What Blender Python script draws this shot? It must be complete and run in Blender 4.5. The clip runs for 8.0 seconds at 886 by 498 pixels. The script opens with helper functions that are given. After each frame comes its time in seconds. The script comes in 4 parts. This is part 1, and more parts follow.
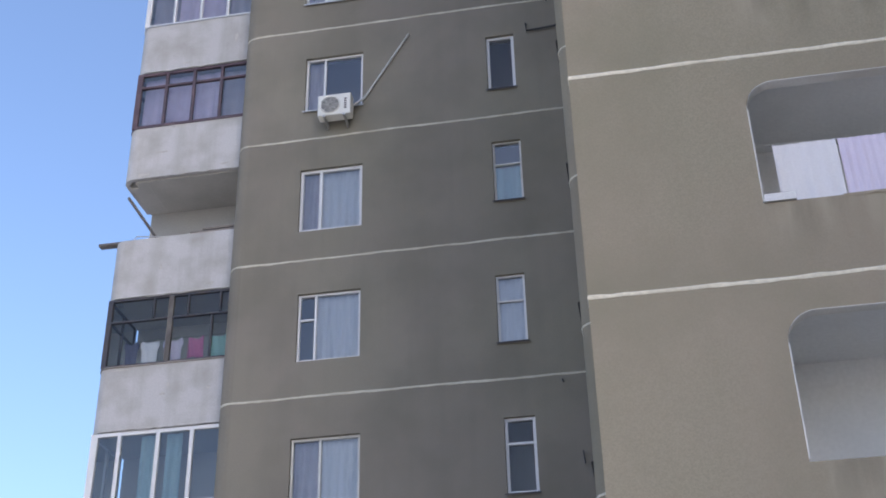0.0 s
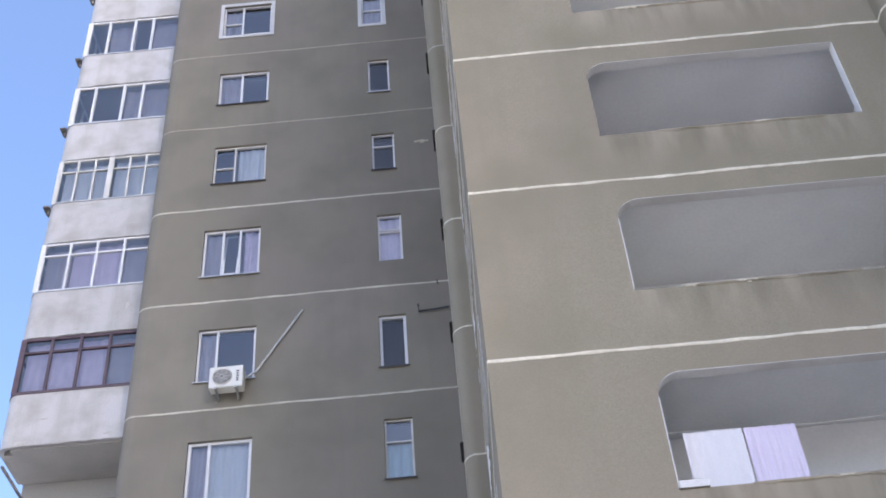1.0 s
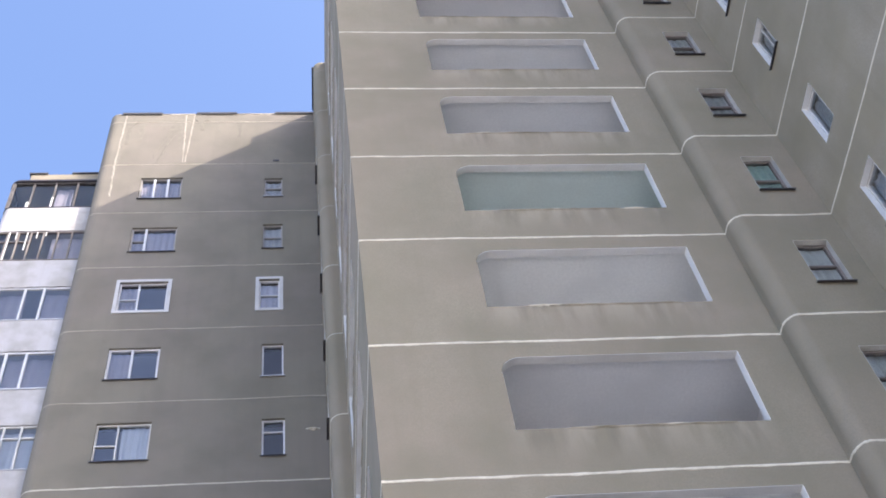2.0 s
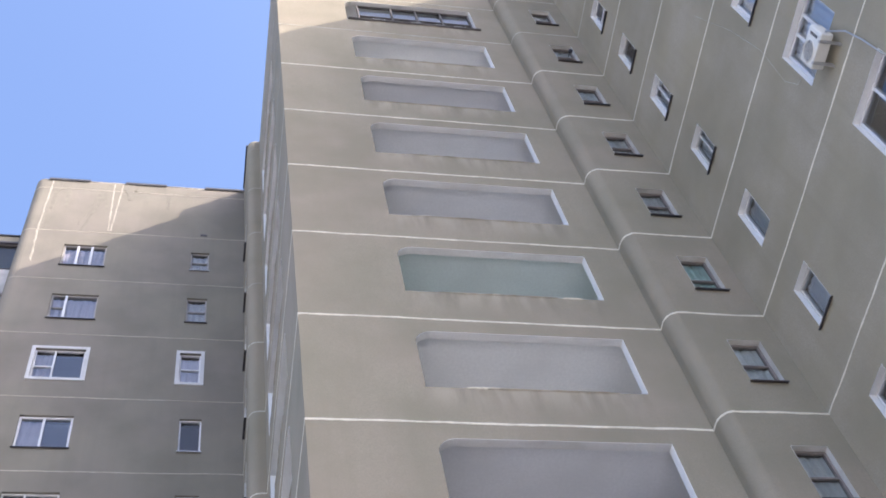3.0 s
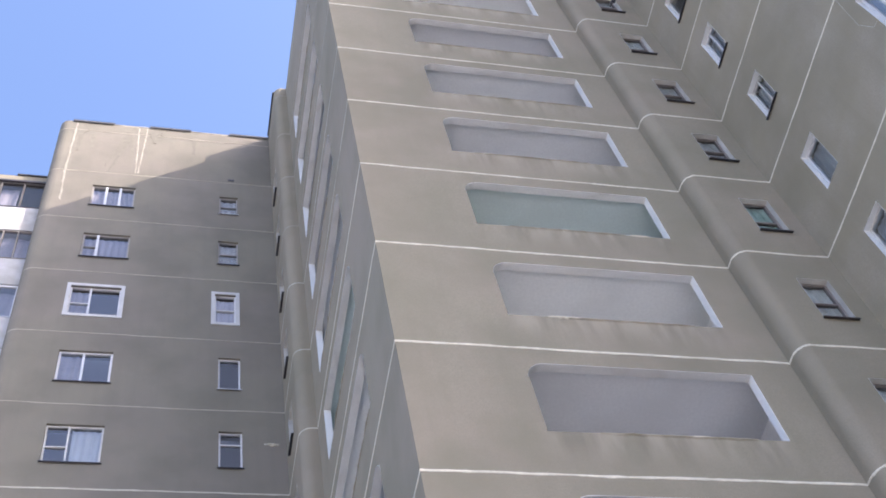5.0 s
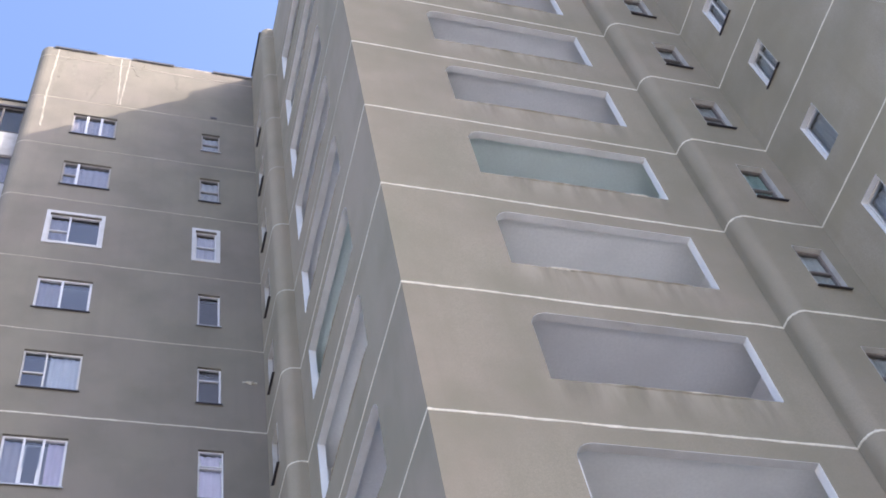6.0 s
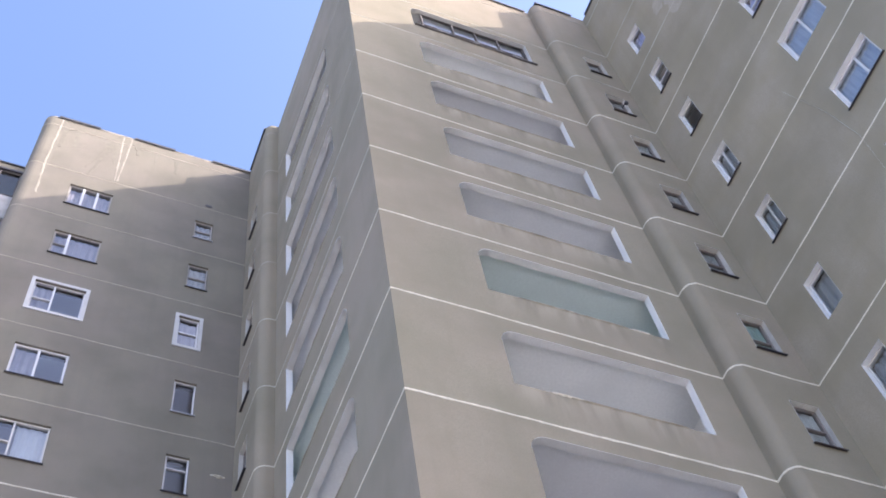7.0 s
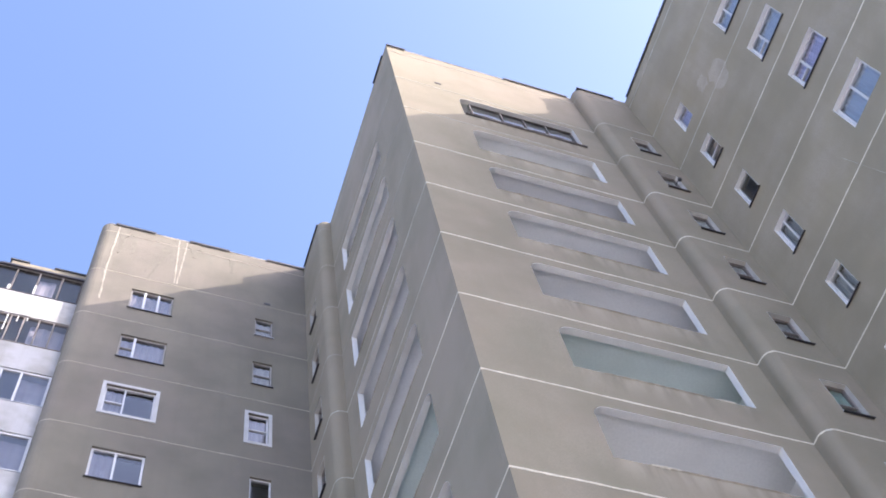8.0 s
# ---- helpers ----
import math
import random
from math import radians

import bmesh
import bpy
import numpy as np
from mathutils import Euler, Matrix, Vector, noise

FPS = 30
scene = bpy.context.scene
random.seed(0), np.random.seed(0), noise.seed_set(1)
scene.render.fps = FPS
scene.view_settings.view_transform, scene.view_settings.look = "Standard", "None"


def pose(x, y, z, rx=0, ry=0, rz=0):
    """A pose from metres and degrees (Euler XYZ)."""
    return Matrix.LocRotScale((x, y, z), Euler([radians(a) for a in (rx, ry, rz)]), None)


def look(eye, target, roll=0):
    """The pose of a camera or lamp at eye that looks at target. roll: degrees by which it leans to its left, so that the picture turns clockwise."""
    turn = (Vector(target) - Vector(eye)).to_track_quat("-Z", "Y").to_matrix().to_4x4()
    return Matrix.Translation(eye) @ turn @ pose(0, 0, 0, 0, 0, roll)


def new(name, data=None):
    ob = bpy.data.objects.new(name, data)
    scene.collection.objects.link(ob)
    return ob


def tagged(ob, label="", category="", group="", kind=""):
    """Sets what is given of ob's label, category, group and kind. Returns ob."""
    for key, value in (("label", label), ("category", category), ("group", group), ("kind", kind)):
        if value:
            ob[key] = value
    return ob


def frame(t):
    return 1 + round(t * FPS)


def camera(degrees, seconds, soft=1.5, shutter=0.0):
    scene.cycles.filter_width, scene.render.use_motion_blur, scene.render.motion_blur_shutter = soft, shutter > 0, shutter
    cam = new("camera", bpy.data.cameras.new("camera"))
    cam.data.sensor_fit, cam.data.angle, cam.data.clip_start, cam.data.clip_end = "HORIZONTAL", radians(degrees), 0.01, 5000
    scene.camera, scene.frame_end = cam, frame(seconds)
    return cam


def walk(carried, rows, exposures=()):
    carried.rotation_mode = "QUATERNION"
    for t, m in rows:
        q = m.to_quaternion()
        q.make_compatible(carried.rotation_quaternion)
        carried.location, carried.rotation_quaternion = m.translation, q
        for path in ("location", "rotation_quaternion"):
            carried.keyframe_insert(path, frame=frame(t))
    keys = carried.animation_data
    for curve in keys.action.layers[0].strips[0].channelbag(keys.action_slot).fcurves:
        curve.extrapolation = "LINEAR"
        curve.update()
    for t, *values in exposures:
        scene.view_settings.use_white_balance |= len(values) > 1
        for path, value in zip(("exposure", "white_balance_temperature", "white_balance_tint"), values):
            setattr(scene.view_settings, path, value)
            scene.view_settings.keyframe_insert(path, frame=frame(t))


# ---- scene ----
cam = camera(40.1, 8.0, soft=1.8)
walk(cam, [
    (0.0, pose(7.516, -19.327, 1.666, 119.777, 1.169, 10.353)),
    (0.2, pose(7.376, -19.338, 1.696, 122.121, 1.651, 9.070)),
    (0.5, pose(7.157, -19.544, 1.688, 125.623, 2.548, 7.114)),
    (0.8, pose(6.939, -19.581, 1.662, 129.658, 3.264, 5.116)),
    (1.0, pose(6.765, -19.680, 1.591, 132.377, 3.749, 3.690)),
    (1.2, pose(6.585, -19.728, 1.629, 134.977, 4.447, 2.413)),
    (1.5, pose(6.378, -19.646, 1.612, 139.267, 5.036, 0.461)),
    (1.8, pose(6.202, -19.521, 1.737, 143.380, 5.839, -1.494)),
    (2.0, pose(6.090, -19.420, 1.740, 145.754, 6.288, -2.943)),
    (2.2, pose(5.935, -19.386, 1.618, 147.595, 6.743, -4.445)),
    (3.3, pose(5.317, -18.982, 1.674, 149.790, 8.013, -8.891)),
    (3.5, pose(5.076, -18.924, 1.659, 149.856, 7.933, -9.070)),
    (4.0, pose(4.670, -18.717, 1.617, 149.806, 7.596, -9.330)),
    (4.5, pose(4.295, -18.510, 1.539, 149.040, 7.867, -9.728)),
    (5.8, pose(3.165, -17.975, 1.426, 146.250, 8.852, -12.852)),
    (6.0, pose(3.029, -17.919, 1.439, 145.600, 8.511, -14.471)),
    (6.2, pose(2.914, -17.812, 1.422, 145.204, 7.952, -16.517)),
    (6.5, pose(2.755, -17.689, 1.470, 145.579, 7.081, -19.451)),
    (6.8, pose(2.487, -17.590, 1.537, 147.990, 6.597, -21.194)),
    (7.0, pose(2.348, -17.467, 1.561, 150.462, 6.449, -21.431)),
    (7.2, pose(2.076, -17.417, 1.535, 152.102, 6.533, -21.090)),
    (7.5, pose(1.812, -17.287, 1.519, 153.075, 6.812, -19.591)),
    (7.7, pose(1.640, -17.122, 1.468, 153.780, 6.910, -18.784)),
    (8.0, pose(1.354, -17.027, 1.371, 155.259, 6.882, -18.283)),
], exposures=[(0.0, 1.26, 6680, 14), (0.5, 1.5, 6660, 15), (1.0, 1.72, 6650, 16), (2.0, 1.81, 6620, 17), (4.5, 1.82, 6560, 19), (6.5, 1.87, 6580, 19), (8.0, 1.85, 6520, 20)])

# ---------------------------------------------------------------- light
SUN = Vector((1.0, -0.85, 0.855)).normalized()
world = bpy.data.worlds.new("sky")
scene.world = world
world.use_nodes = True
wn, wl = world.node_tree.nodes, world.node_tree.links
sky = wn.new("ShaderNodeTexSky")
sky.sky_type, sky.sun_disc = "NISHITA", False
sky.sun_elevation = math.asin(SUN.z)
sky.sun_rotation = math.atan2(SUN.x, SUN.y)
sky.air_density, sky.dust_density, sky.ozone_density = 1.0, 3.8, 4.6
wl.new(sky.outputs["Color"], wn["Background"].inputs["Color"])
wn["Background"].inputs["Strength"].default_value = 0.15
sun = new("sun", bpy.data.lights.new("sun", "SUN"))
sun.data.energy, sun.data.angle, sun.data.color = 1.8, radians(0.53), (1.0, 0.93, 0.82)
sun.matrix_world = look(SUN * 100, (0, 0, 0))


# ---------------------------------------------------------------- materials
def material(name, base, rough=0.8, metal=0.0, grain=0.12, grain_scale=40.0, stain=None, stain_scale=0.8,
             stain_amount=0.5, streak=0.0, bump=0.0, bump_scale=60.0, spec=0.5, per_object=0.0, tone=None, sills=None):
    """Two scales of variation in world space: fine grain and broad stains, with optional vertical streaks."""
    mat = bpy.data.materials.new(name)
    mat.use_nodes = True
    n, l = mat.node_tree.nodes, mat.node_tree.links
    bsdf = n["Principled BSDF"]
    bsdf.inputs["Roughness"].default_value = rough
    bsdf.inputs["Metallic"].default_value = metal
    bsdf.inputs["Specular IOR Level"].default_value = spec
    pos = n.new("ShaderNodeNewGeometry").outputs["Position"]

    def tex(scale, detail=4.0, stretch=None):
        v = pos
        if stretch:
            m = n.new("ShaderNodeVectorMath")
            m.operation = "MULTIPLY"
            l.new(pos, m.inputs[0])
            m.inputs[1].default_value = stretch
            v = m.outputs[0]
        t = n.new("ShaderNodeTexNoise")
        t.inputs["Scale"].default_value, t.inputs["Detail"].default_value = scale, detail
        l.new(v, t.inputs["Vector"])
        return t.outputs["Fac"]

    def ramp(fac, lo, hi):
        r = n.new("ShaderNodeMapRange")
        r.inputs["From Min"].default_value, r.inputs["From Max"].default_value = lo, hi
        l.new(fac, r.inputs["Value"])
        return r.outputs["Result"]

    def mix(a, b, fac, mode="MIX"):
        m = n.new("ShaderNodeMix")
        m.data_type, m.blend_type = "RGBA", mode
        for sock, val in ((m.inputs["Factor"], fac), (m.inputs["A"], a), (m.inputs["B"], b)):
            if isinstance(val, bpy.types.NodeSocket):
                l.new(val, sock)
            elif isinstance(val, (tuple, list)):
                sock.default_value = (*val, 1.0)
            else:
                sock.default_value = val
        return m.outputs["Result"]

    dark = tuple(c * (1 - grain) for c in base)
    light = tuple(min(1, c * (1 + grain)) for c in base)
    col = mix(dark, light, ramp(tex(grain_scale), 0.3, 0.7))
    if tone:
        g = n.new("ShaderNodeMath")
        g.operation = "MULTIPLY"
        l.new(ramp(tex(tone[1], 3.0), 0.38, 0.62), g.inputs[0])
        g.inputs[1].default_value = tone[2]
        col = mix(col, tone[0], g.outputs[0])
    if stain:
        f = n.new("ShaderNodeMath")
        f.operation = "MULTIPLY"
        l.new(ramp(tex(stain_scale, 6.0), 0.42, 0.68), f.inputs[0])
        f.inputs[1].default_value = stain_amount
        col = mix(col, stain, f.outputs[0])
        if streak:
            g = n.new("ShaderNodeMath")
            g.operation = "MULTIPLY"
            l.new(ramp(tex(1.0, 5.0, (3.5, 3.5, 0.22)), 0.5, 0.75), g.inputs[0])
            g.inputs[1].default_value = streak
            col = mix(col, stain, g.outputs[0])
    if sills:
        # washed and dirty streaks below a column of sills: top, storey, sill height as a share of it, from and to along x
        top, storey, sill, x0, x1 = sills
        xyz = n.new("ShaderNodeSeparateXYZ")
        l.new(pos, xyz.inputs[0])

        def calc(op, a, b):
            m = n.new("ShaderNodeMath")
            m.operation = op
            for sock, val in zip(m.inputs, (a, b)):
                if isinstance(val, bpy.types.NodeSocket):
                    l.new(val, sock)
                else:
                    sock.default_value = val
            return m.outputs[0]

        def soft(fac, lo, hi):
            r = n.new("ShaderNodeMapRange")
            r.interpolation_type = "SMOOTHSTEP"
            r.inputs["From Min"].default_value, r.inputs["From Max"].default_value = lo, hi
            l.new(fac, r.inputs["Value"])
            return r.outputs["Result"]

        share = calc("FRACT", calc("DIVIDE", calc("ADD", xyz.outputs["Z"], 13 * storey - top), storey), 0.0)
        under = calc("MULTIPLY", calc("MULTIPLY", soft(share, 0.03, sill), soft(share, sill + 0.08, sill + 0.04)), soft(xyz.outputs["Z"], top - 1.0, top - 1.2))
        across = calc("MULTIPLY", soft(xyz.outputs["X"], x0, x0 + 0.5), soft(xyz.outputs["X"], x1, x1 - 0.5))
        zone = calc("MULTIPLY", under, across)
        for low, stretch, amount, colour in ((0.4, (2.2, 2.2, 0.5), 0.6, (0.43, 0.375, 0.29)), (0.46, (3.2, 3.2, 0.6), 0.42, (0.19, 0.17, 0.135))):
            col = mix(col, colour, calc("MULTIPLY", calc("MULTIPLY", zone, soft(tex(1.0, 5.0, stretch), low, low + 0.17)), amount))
    if per_object:
        info = n.new("ShaderNodeObjectInfo")
        r = n.new("ShaderNodeMapRange")
        r.inputs["To Min"].default_value, r.inputs["To Max"].default_value = 1 - per_object, 1 + per_object
        l.new(info.outputs["Random"], r.inputs["Value"])
        v = n.new("ShaderNodeVectorMath")
        v.operation = "SCALE"
        l.new(col, v.inputs[0])
        l.new(r.outputs["Result"], v.inputs["Scale"])
        col = v.outputs[0]
    l.new(col, bsdf.inputs["Base Color"])
    if bump:
        b = n.new("ShaderNodeBump")
        b.inputs["Strength"].default_value, b.inputs["Distance"].default_value = bump, 0.01
        l.new(tex(bump_scale, 6.0), b.inputs["Height"])
        l.new(b.outputs["Normal"], bsdf.inputs["Normal"])
    return mat


def glass_material(name, tint, rough=0.02, clear_only=False, ior=2.0):
    mat = bpy.data.materials.new(name)
    mat.use_nodes = True
    n, l = mat.node_tree.nodes, mat.node_tree.links
    n.remove(n["Principled BSDF"])
    clear, gloss, mixer = n.new("ShaderNodeBsdfTransparent"), n.new("ShaderNodeBsdfGlossy"), n.new("ShaderNodeMixShader")
    clear.inputs["Color"].default_value = (*tint, 1)
    gloss.inputs["Roughness"].default_value = rough
    gloss.inputs["Color"].default_value = (0.95, 0.97, 1.0, 1)
    if clear_only:
        l.new(clear.outputs[0], n["Material Output"].inputs["Surface"])
        return mat
    fres = n.new("ShaderNodeFresnel")
    fres.inputs["IOR"].default_value = ior
    l.new(fres.outputs[0], mixer.inputs[0])
    l.new(clear.outputs[0], mixer.inputs[1])
    l.new(gloss.outputs[0], mixer.inputs[2])
    l.new(mixer.outputs[0], n["Material Output"].inputs["Surface"])
    return mat


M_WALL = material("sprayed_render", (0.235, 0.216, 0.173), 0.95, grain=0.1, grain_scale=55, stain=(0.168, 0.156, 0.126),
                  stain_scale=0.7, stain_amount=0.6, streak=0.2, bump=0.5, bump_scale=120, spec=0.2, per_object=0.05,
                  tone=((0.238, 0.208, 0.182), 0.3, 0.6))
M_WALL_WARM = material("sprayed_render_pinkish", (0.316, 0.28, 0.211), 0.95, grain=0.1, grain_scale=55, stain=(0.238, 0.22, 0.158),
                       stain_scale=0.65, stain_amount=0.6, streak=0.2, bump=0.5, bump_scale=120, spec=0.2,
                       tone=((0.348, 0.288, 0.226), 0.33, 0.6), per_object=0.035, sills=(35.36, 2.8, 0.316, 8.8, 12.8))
M_SEAM = material("joint_sealant", (0.76, 0.705, 0.575), 0.85, grain=0.12, grain_scale=25, stain=(0.52, 0.475, 0.375), stain_scale=2.0,
                  stain_amount=0.5, bump=0.4, bump_scale=50)
M_PATCH = material("fresh_plaster", (0.36, 0.325, 0.265), 0.95, grain=0.1, grain_scale=30, stain=(0.28, 0.25, 0.2), stain_scale=2.5,
                   stain_amount=0.6, bump=0.4)
M_SEAM_DULL = material("weathered_joint_sealant", (0.56, 0.53, 0.44), 0.9, grain=0.16, grain_scale=25, stain=(0.38, 0.34, 0.27), stain_scale=1.6,
                       stain_amount=0.7, bump=0.4, bump_scale=50)
M_SEAM_FAINT = material("faded_joint_sealant", (0.42, 0.39, 0.32), 0.9, grain=0.18, grain_scale=20, stain=(0.3, 0.27, 0.215), stain_scale=1.2,
                        stain_amount=0.9, bump=0.4, bump_scale=50)
# mossy mottling, on a base brightened to make up for this face's weaker light
M_WALL_EAST = material("mossy_render_brightened", (0.372, 0.328, 0.25), 0.95, grain=0.12, grain_scale=45, stain=(0.28, 0.25, 0.18), stain_scale=0.55,
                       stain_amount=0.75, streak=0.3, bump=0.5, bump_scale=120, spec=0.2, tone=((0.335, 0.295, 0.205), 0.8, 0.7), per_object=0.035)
M_WHITEWASH = material("whitewashed_concrete", (0.48, 0.475, 0.475), 0.9, grain=0.06, grain_scale=30, stain=(0.3, 0.28, 0.245), stain_scale=1.7,
                       stain_amount=0.6, streak=0.4, bump=0.4, bump_scale=60, per_object=0.06)
M_REVEAL = material("white_reveal_paint", (0.84, 0.84, 0.82), 0.7, grain=0.04, stain=(0.66, 0.65, 0.62), stain_amount=0.3, bump=0.15)
M_LOGGIA = material("loggia_paint", (0.8, 0.805, 0.8), 0.9, grain=0.04, grain_scale=20, stain=(0.66, 0.67, 0.67), stain_scale=0.9,
                    stain_amount=0.5, bump=0.25, per_object=0.05)
M_LOGGIA_WHITE = material("fresh_loggia_paint", (0.89, 0.89, 0.865), 0.9, grain=0.04, grain_scale=20, stain=(0.76, 0.76, 0.74), stain_scale=0.9,
                          stain_amount=0.5, bump=0.25)
M_LOGGIA_GREY = material("dull_loggia_paint", (0.765, 0.765, 0.765), 0.9, grain=0.04, grain_scale=20, stain=(0.66, 0.66, 0.66), stain_scale=0.9,
                         stain_amount=0.5, bump=0.25)
M_LOGGIA_GREEN = material("loggia_green_paint", (0.7, 0.775, 0.745), 0.9, grain=0.04, grain_scale=20, stain=(0.61, 0.67, 0.64),
                          stain_scale=0.9, stain_amount=0.5, bump=0.25)
M_HEAD = material("pale_underside_paint", (0.72, 0.71, 0.68), 0.9, grain=0.06, grain_scale=40, stain=(0.55, 0.53, 0.49), stain_scale=1.4,
                  stain_amount=0.6, bump=0.3, bump_scale=90, per_object=0.1)
M_JAMB = material("weathered_jamb_paint", (0.6, 0.58, 0.53), 0.9, grain=0.08, grain_scale=40, stain=(0.42, 0.4, 0.35), stain_scale=3.0,
                  stain_amount=0.6, bump=0.3, bump_scale=90, per_object=0.12)
M_PVC = material("white_pvc", (0.66, 0.66, 0.67), 0.35, grain=0.02, stain=(0.58, 0.57, 0.54), stain_amount=0.35)
M_SURROUND = material("white_surround_paint", (0.56, 0.555, 0.545), 0.6, grain=0.05, stain=(0.46, 0.45, 0.43), stain_scale=3, stain_amount=0.5)
M_AGED = material("greyed_paint", (0.36, 0.345, 0.325), 0.7, grain=0.1, stain=(0.25, 0.235, 0.22), stain_scale=4, stain_amount=0.6, bump=0.2)
M_OLDBAR = material("rotten_dark_wood", (0.1, 0.09, 0.085), 0.85, grain=0.25, stain=(0.2, 0.185, 0.17), stain_scale=5, stain_amount=0.6, bump=0.3)
M_OLDWHITE = material("old_white_paint", (0.62, 0.61, 0.58), 0.6, grain=0.08, stain=(0.42, 0.4, 0.36), stain_scale=3, stain_amount=0.5, bump=0.2)
M_BROWN = material("brown_painted_wood", (0.075, 0.048, 0.062), 0.6, grain=0.15, stain=(0.16, 0.1, 0.11), stain_scale=3, stain_amount=0.5, bump=0.2)
M_GREYWOOD = material("weathered_wood", (0.24, 0.21, 0.19), 0.8, grain=0.2, stain=(0.14, 0.12, 0.11), stain_scale=4, stain_amount=0.5, bump=0.3)
M_DARKMETAL = material("dark_painted_metal", (0.06, 0.06, 0.07), 0.5, metal=0.4, grain=0.15, stain=(0.12, 0.08, 0.06), stain_scale=4, stain_amount=0.4)
M_FLASH = material("bitumen_flashing", (0.05, 0.05, 0.055), 0.6, grain=0.2, stain=(0.12, 0.12, 0.12), stain_scale=2, stain_amount=0.4)
M_GALV = material("galvanised_metal", (0.5, 0.5, 0.5), 0.45, metal=0.7, grain=0.08, stain=(0.35, 0.33, 0.3), stain_scale=3, stain_amount=0.4)
M_ROOM = material("room_wall", (0.44, 0.42, 0.41), 0.9, grain=0.06, stain=(0.32, 0.31, 0.3), stain_amount=0.4)
M_CONCRETE = material("bare_concrete", (0.34, 0.33, 0.3), 0.95, grain=0.12, stain=(0.2, 0.19, 0.17), stain_amount=0.6, bump=0.5)
M_CURTAIN = material("white_curtain", (0.72, 0.72, 0.76), 0.9, grain=0.05, stain=(0.6, 0.6, 0.66), stain_scale=6, stain_amount=0.4)
M_CURTAIN_PINK = material("mauve_curtain", (0.8, 0.67, 0.82), 0.9, grain=0.05, stain=(0.58, 0.47, 0.6), stain_scale=6, stain_amount=0.4)
M_CURTAIN_TEAL = material("turquoise_curtain", (0.4, 0.57, 0.6), 0.9, grain=0.06, stain=(0.34, 0.46, 0.5), stain_scale=6, stain_amount=0.4)
M_BLIND = material("grey_net_curtain", (0.58, 0.56, 0.54), 0.9, grain=0.08, stain=(0.46, 0.44, 0.44), stain_scale=5, stain_amount=0.5)
M_STRIP_NET = material("pale_grey_net", (0.68, 0.67, 0.64), 0.9, grain=0.08, stain=(0.5, 0.5, 0.49), stain_scale=4, stain_amount=0.6, per_object=0.2)
M_NET = material("mauve_grey_net", (0.5, 0.45, 0.5), 0.9, grain=0.08, stain=(0.4, 0.355, 0.41), stain_scale=5, stain_amount=0.5)
M_SOFFIT = material("grey_limewash", (0.49, 0.48, 0.455), 0.95, grain=0.06, grain_scale=30, stain=(0.38, 0.37, 0.345), stain_scale=1.1, stain_amount=0.6, bump=0.3)
M_BALC = material("pale_balcony_render", (0.4, 0.395, 0.375), 0.95, grain=0.06, grain_scale=30, stain=(0.35, 0.34, 0.32), stain_scale=1.1, stain_amount=0.5, bump=0.3)
M_SMUDGE = material("sooty_whitewash", (0.4, 0.385, 0.36), 0.95, grain=0.2, grain_scale=22, stain=(0.5, 0.48, 0.45), stain_scale=7, stain_amount=0.8, bump=0.3)
M_CURTAIN_GREEN = material("pale_green_curtain", (0.5, 0.64, 0.57), 0.9, grain=0.06, stain=(0.4, 0.52, 0.46), stain_scale=6, stain_amount=0.4)
M_GROUND = material("dusty_concrete_yard", (0.37, 0.36, 0.34), 0.95, grain=0.15, grain_scale=30, stain=(0.27, 0.26, 0.235), stain_scale=0.12,
                    stain_amount=0.6, bump=0.5, bump_scale=40)
M_CLEAR = glass_material("pane_back", (0.97, 0.98, 0.98), clear_only=True)
M_GLASS = glass_material("window_glass", (0.86, 0.9, 0.92))
M_GLASS_OLD = glass_material("old_window_glass", (0.78, 0.82, 0.84), 0.06, ior=1.5)
M_PLASTIC = material("ivory_plastic", (0.74, 0.73, 0.68), 0.45, grain=0.03, stain=(0.6, 0.58, 0.52), stain_amount=0.3)
M_BLACK = material("black_plastic", (0.03, 0.03, 0.032), 0.5, grain=0.1)
M_FAN = material("dusty_grey_plastic", (0.13, 0.13, 0.135), 0.6, grain=0.15)
M_SHEET = material("white_bed_sheet", (0.8, 0.79, 0.82), 0.95, grain=0.03, stain=(0.7, 0.68, 0.76), stain_scale=2, stain_amount=0.3)
M_SHEET_LILAC = material("lilac_bed_sheet", (0.74, 0.68, 0.82), 0.95, grain=0.03, stain=(0.66, 0.58, 0.76), stain_scale=2, stain_amount=0.4)
M_PINK = material("pink_cloth", (0.6, 0.2, 0.36), 0.95, grain=0.08)
M_TEALCLOTH = material("mint_cloth", (0.4, 0.66, 0.6), 0.95, grain=0.08)
M_DARKCLOTH = material("dark_cloth", (0.12, 0.12, 0.18), 0.95, grain=0.08)

# ---------------------------------------------------------------- plan
H = 2.8                     # storey
TOP = 35.36                 # floor joint of the attic
ROOF = 38.75
XW, YW = 7.11, -8.21        # sharp corner of the middle block
BUMP = 0.38
ROWS = range(1, 13)


def floor_z(row):
    return TOP - H * row


class Facade:
    """A vertical plane: u runs along it, d outwards from it, z up."""
    def __init__(self, origin, along, out):
        self.o, self.a, self.n = Vector((*origin, 0)), Vector((*along, 0)), Vector((*out, 0))

    def at(self, u, d, z):
        return self.o + self.a * u + self.n * d + Vector((0, 0, z))


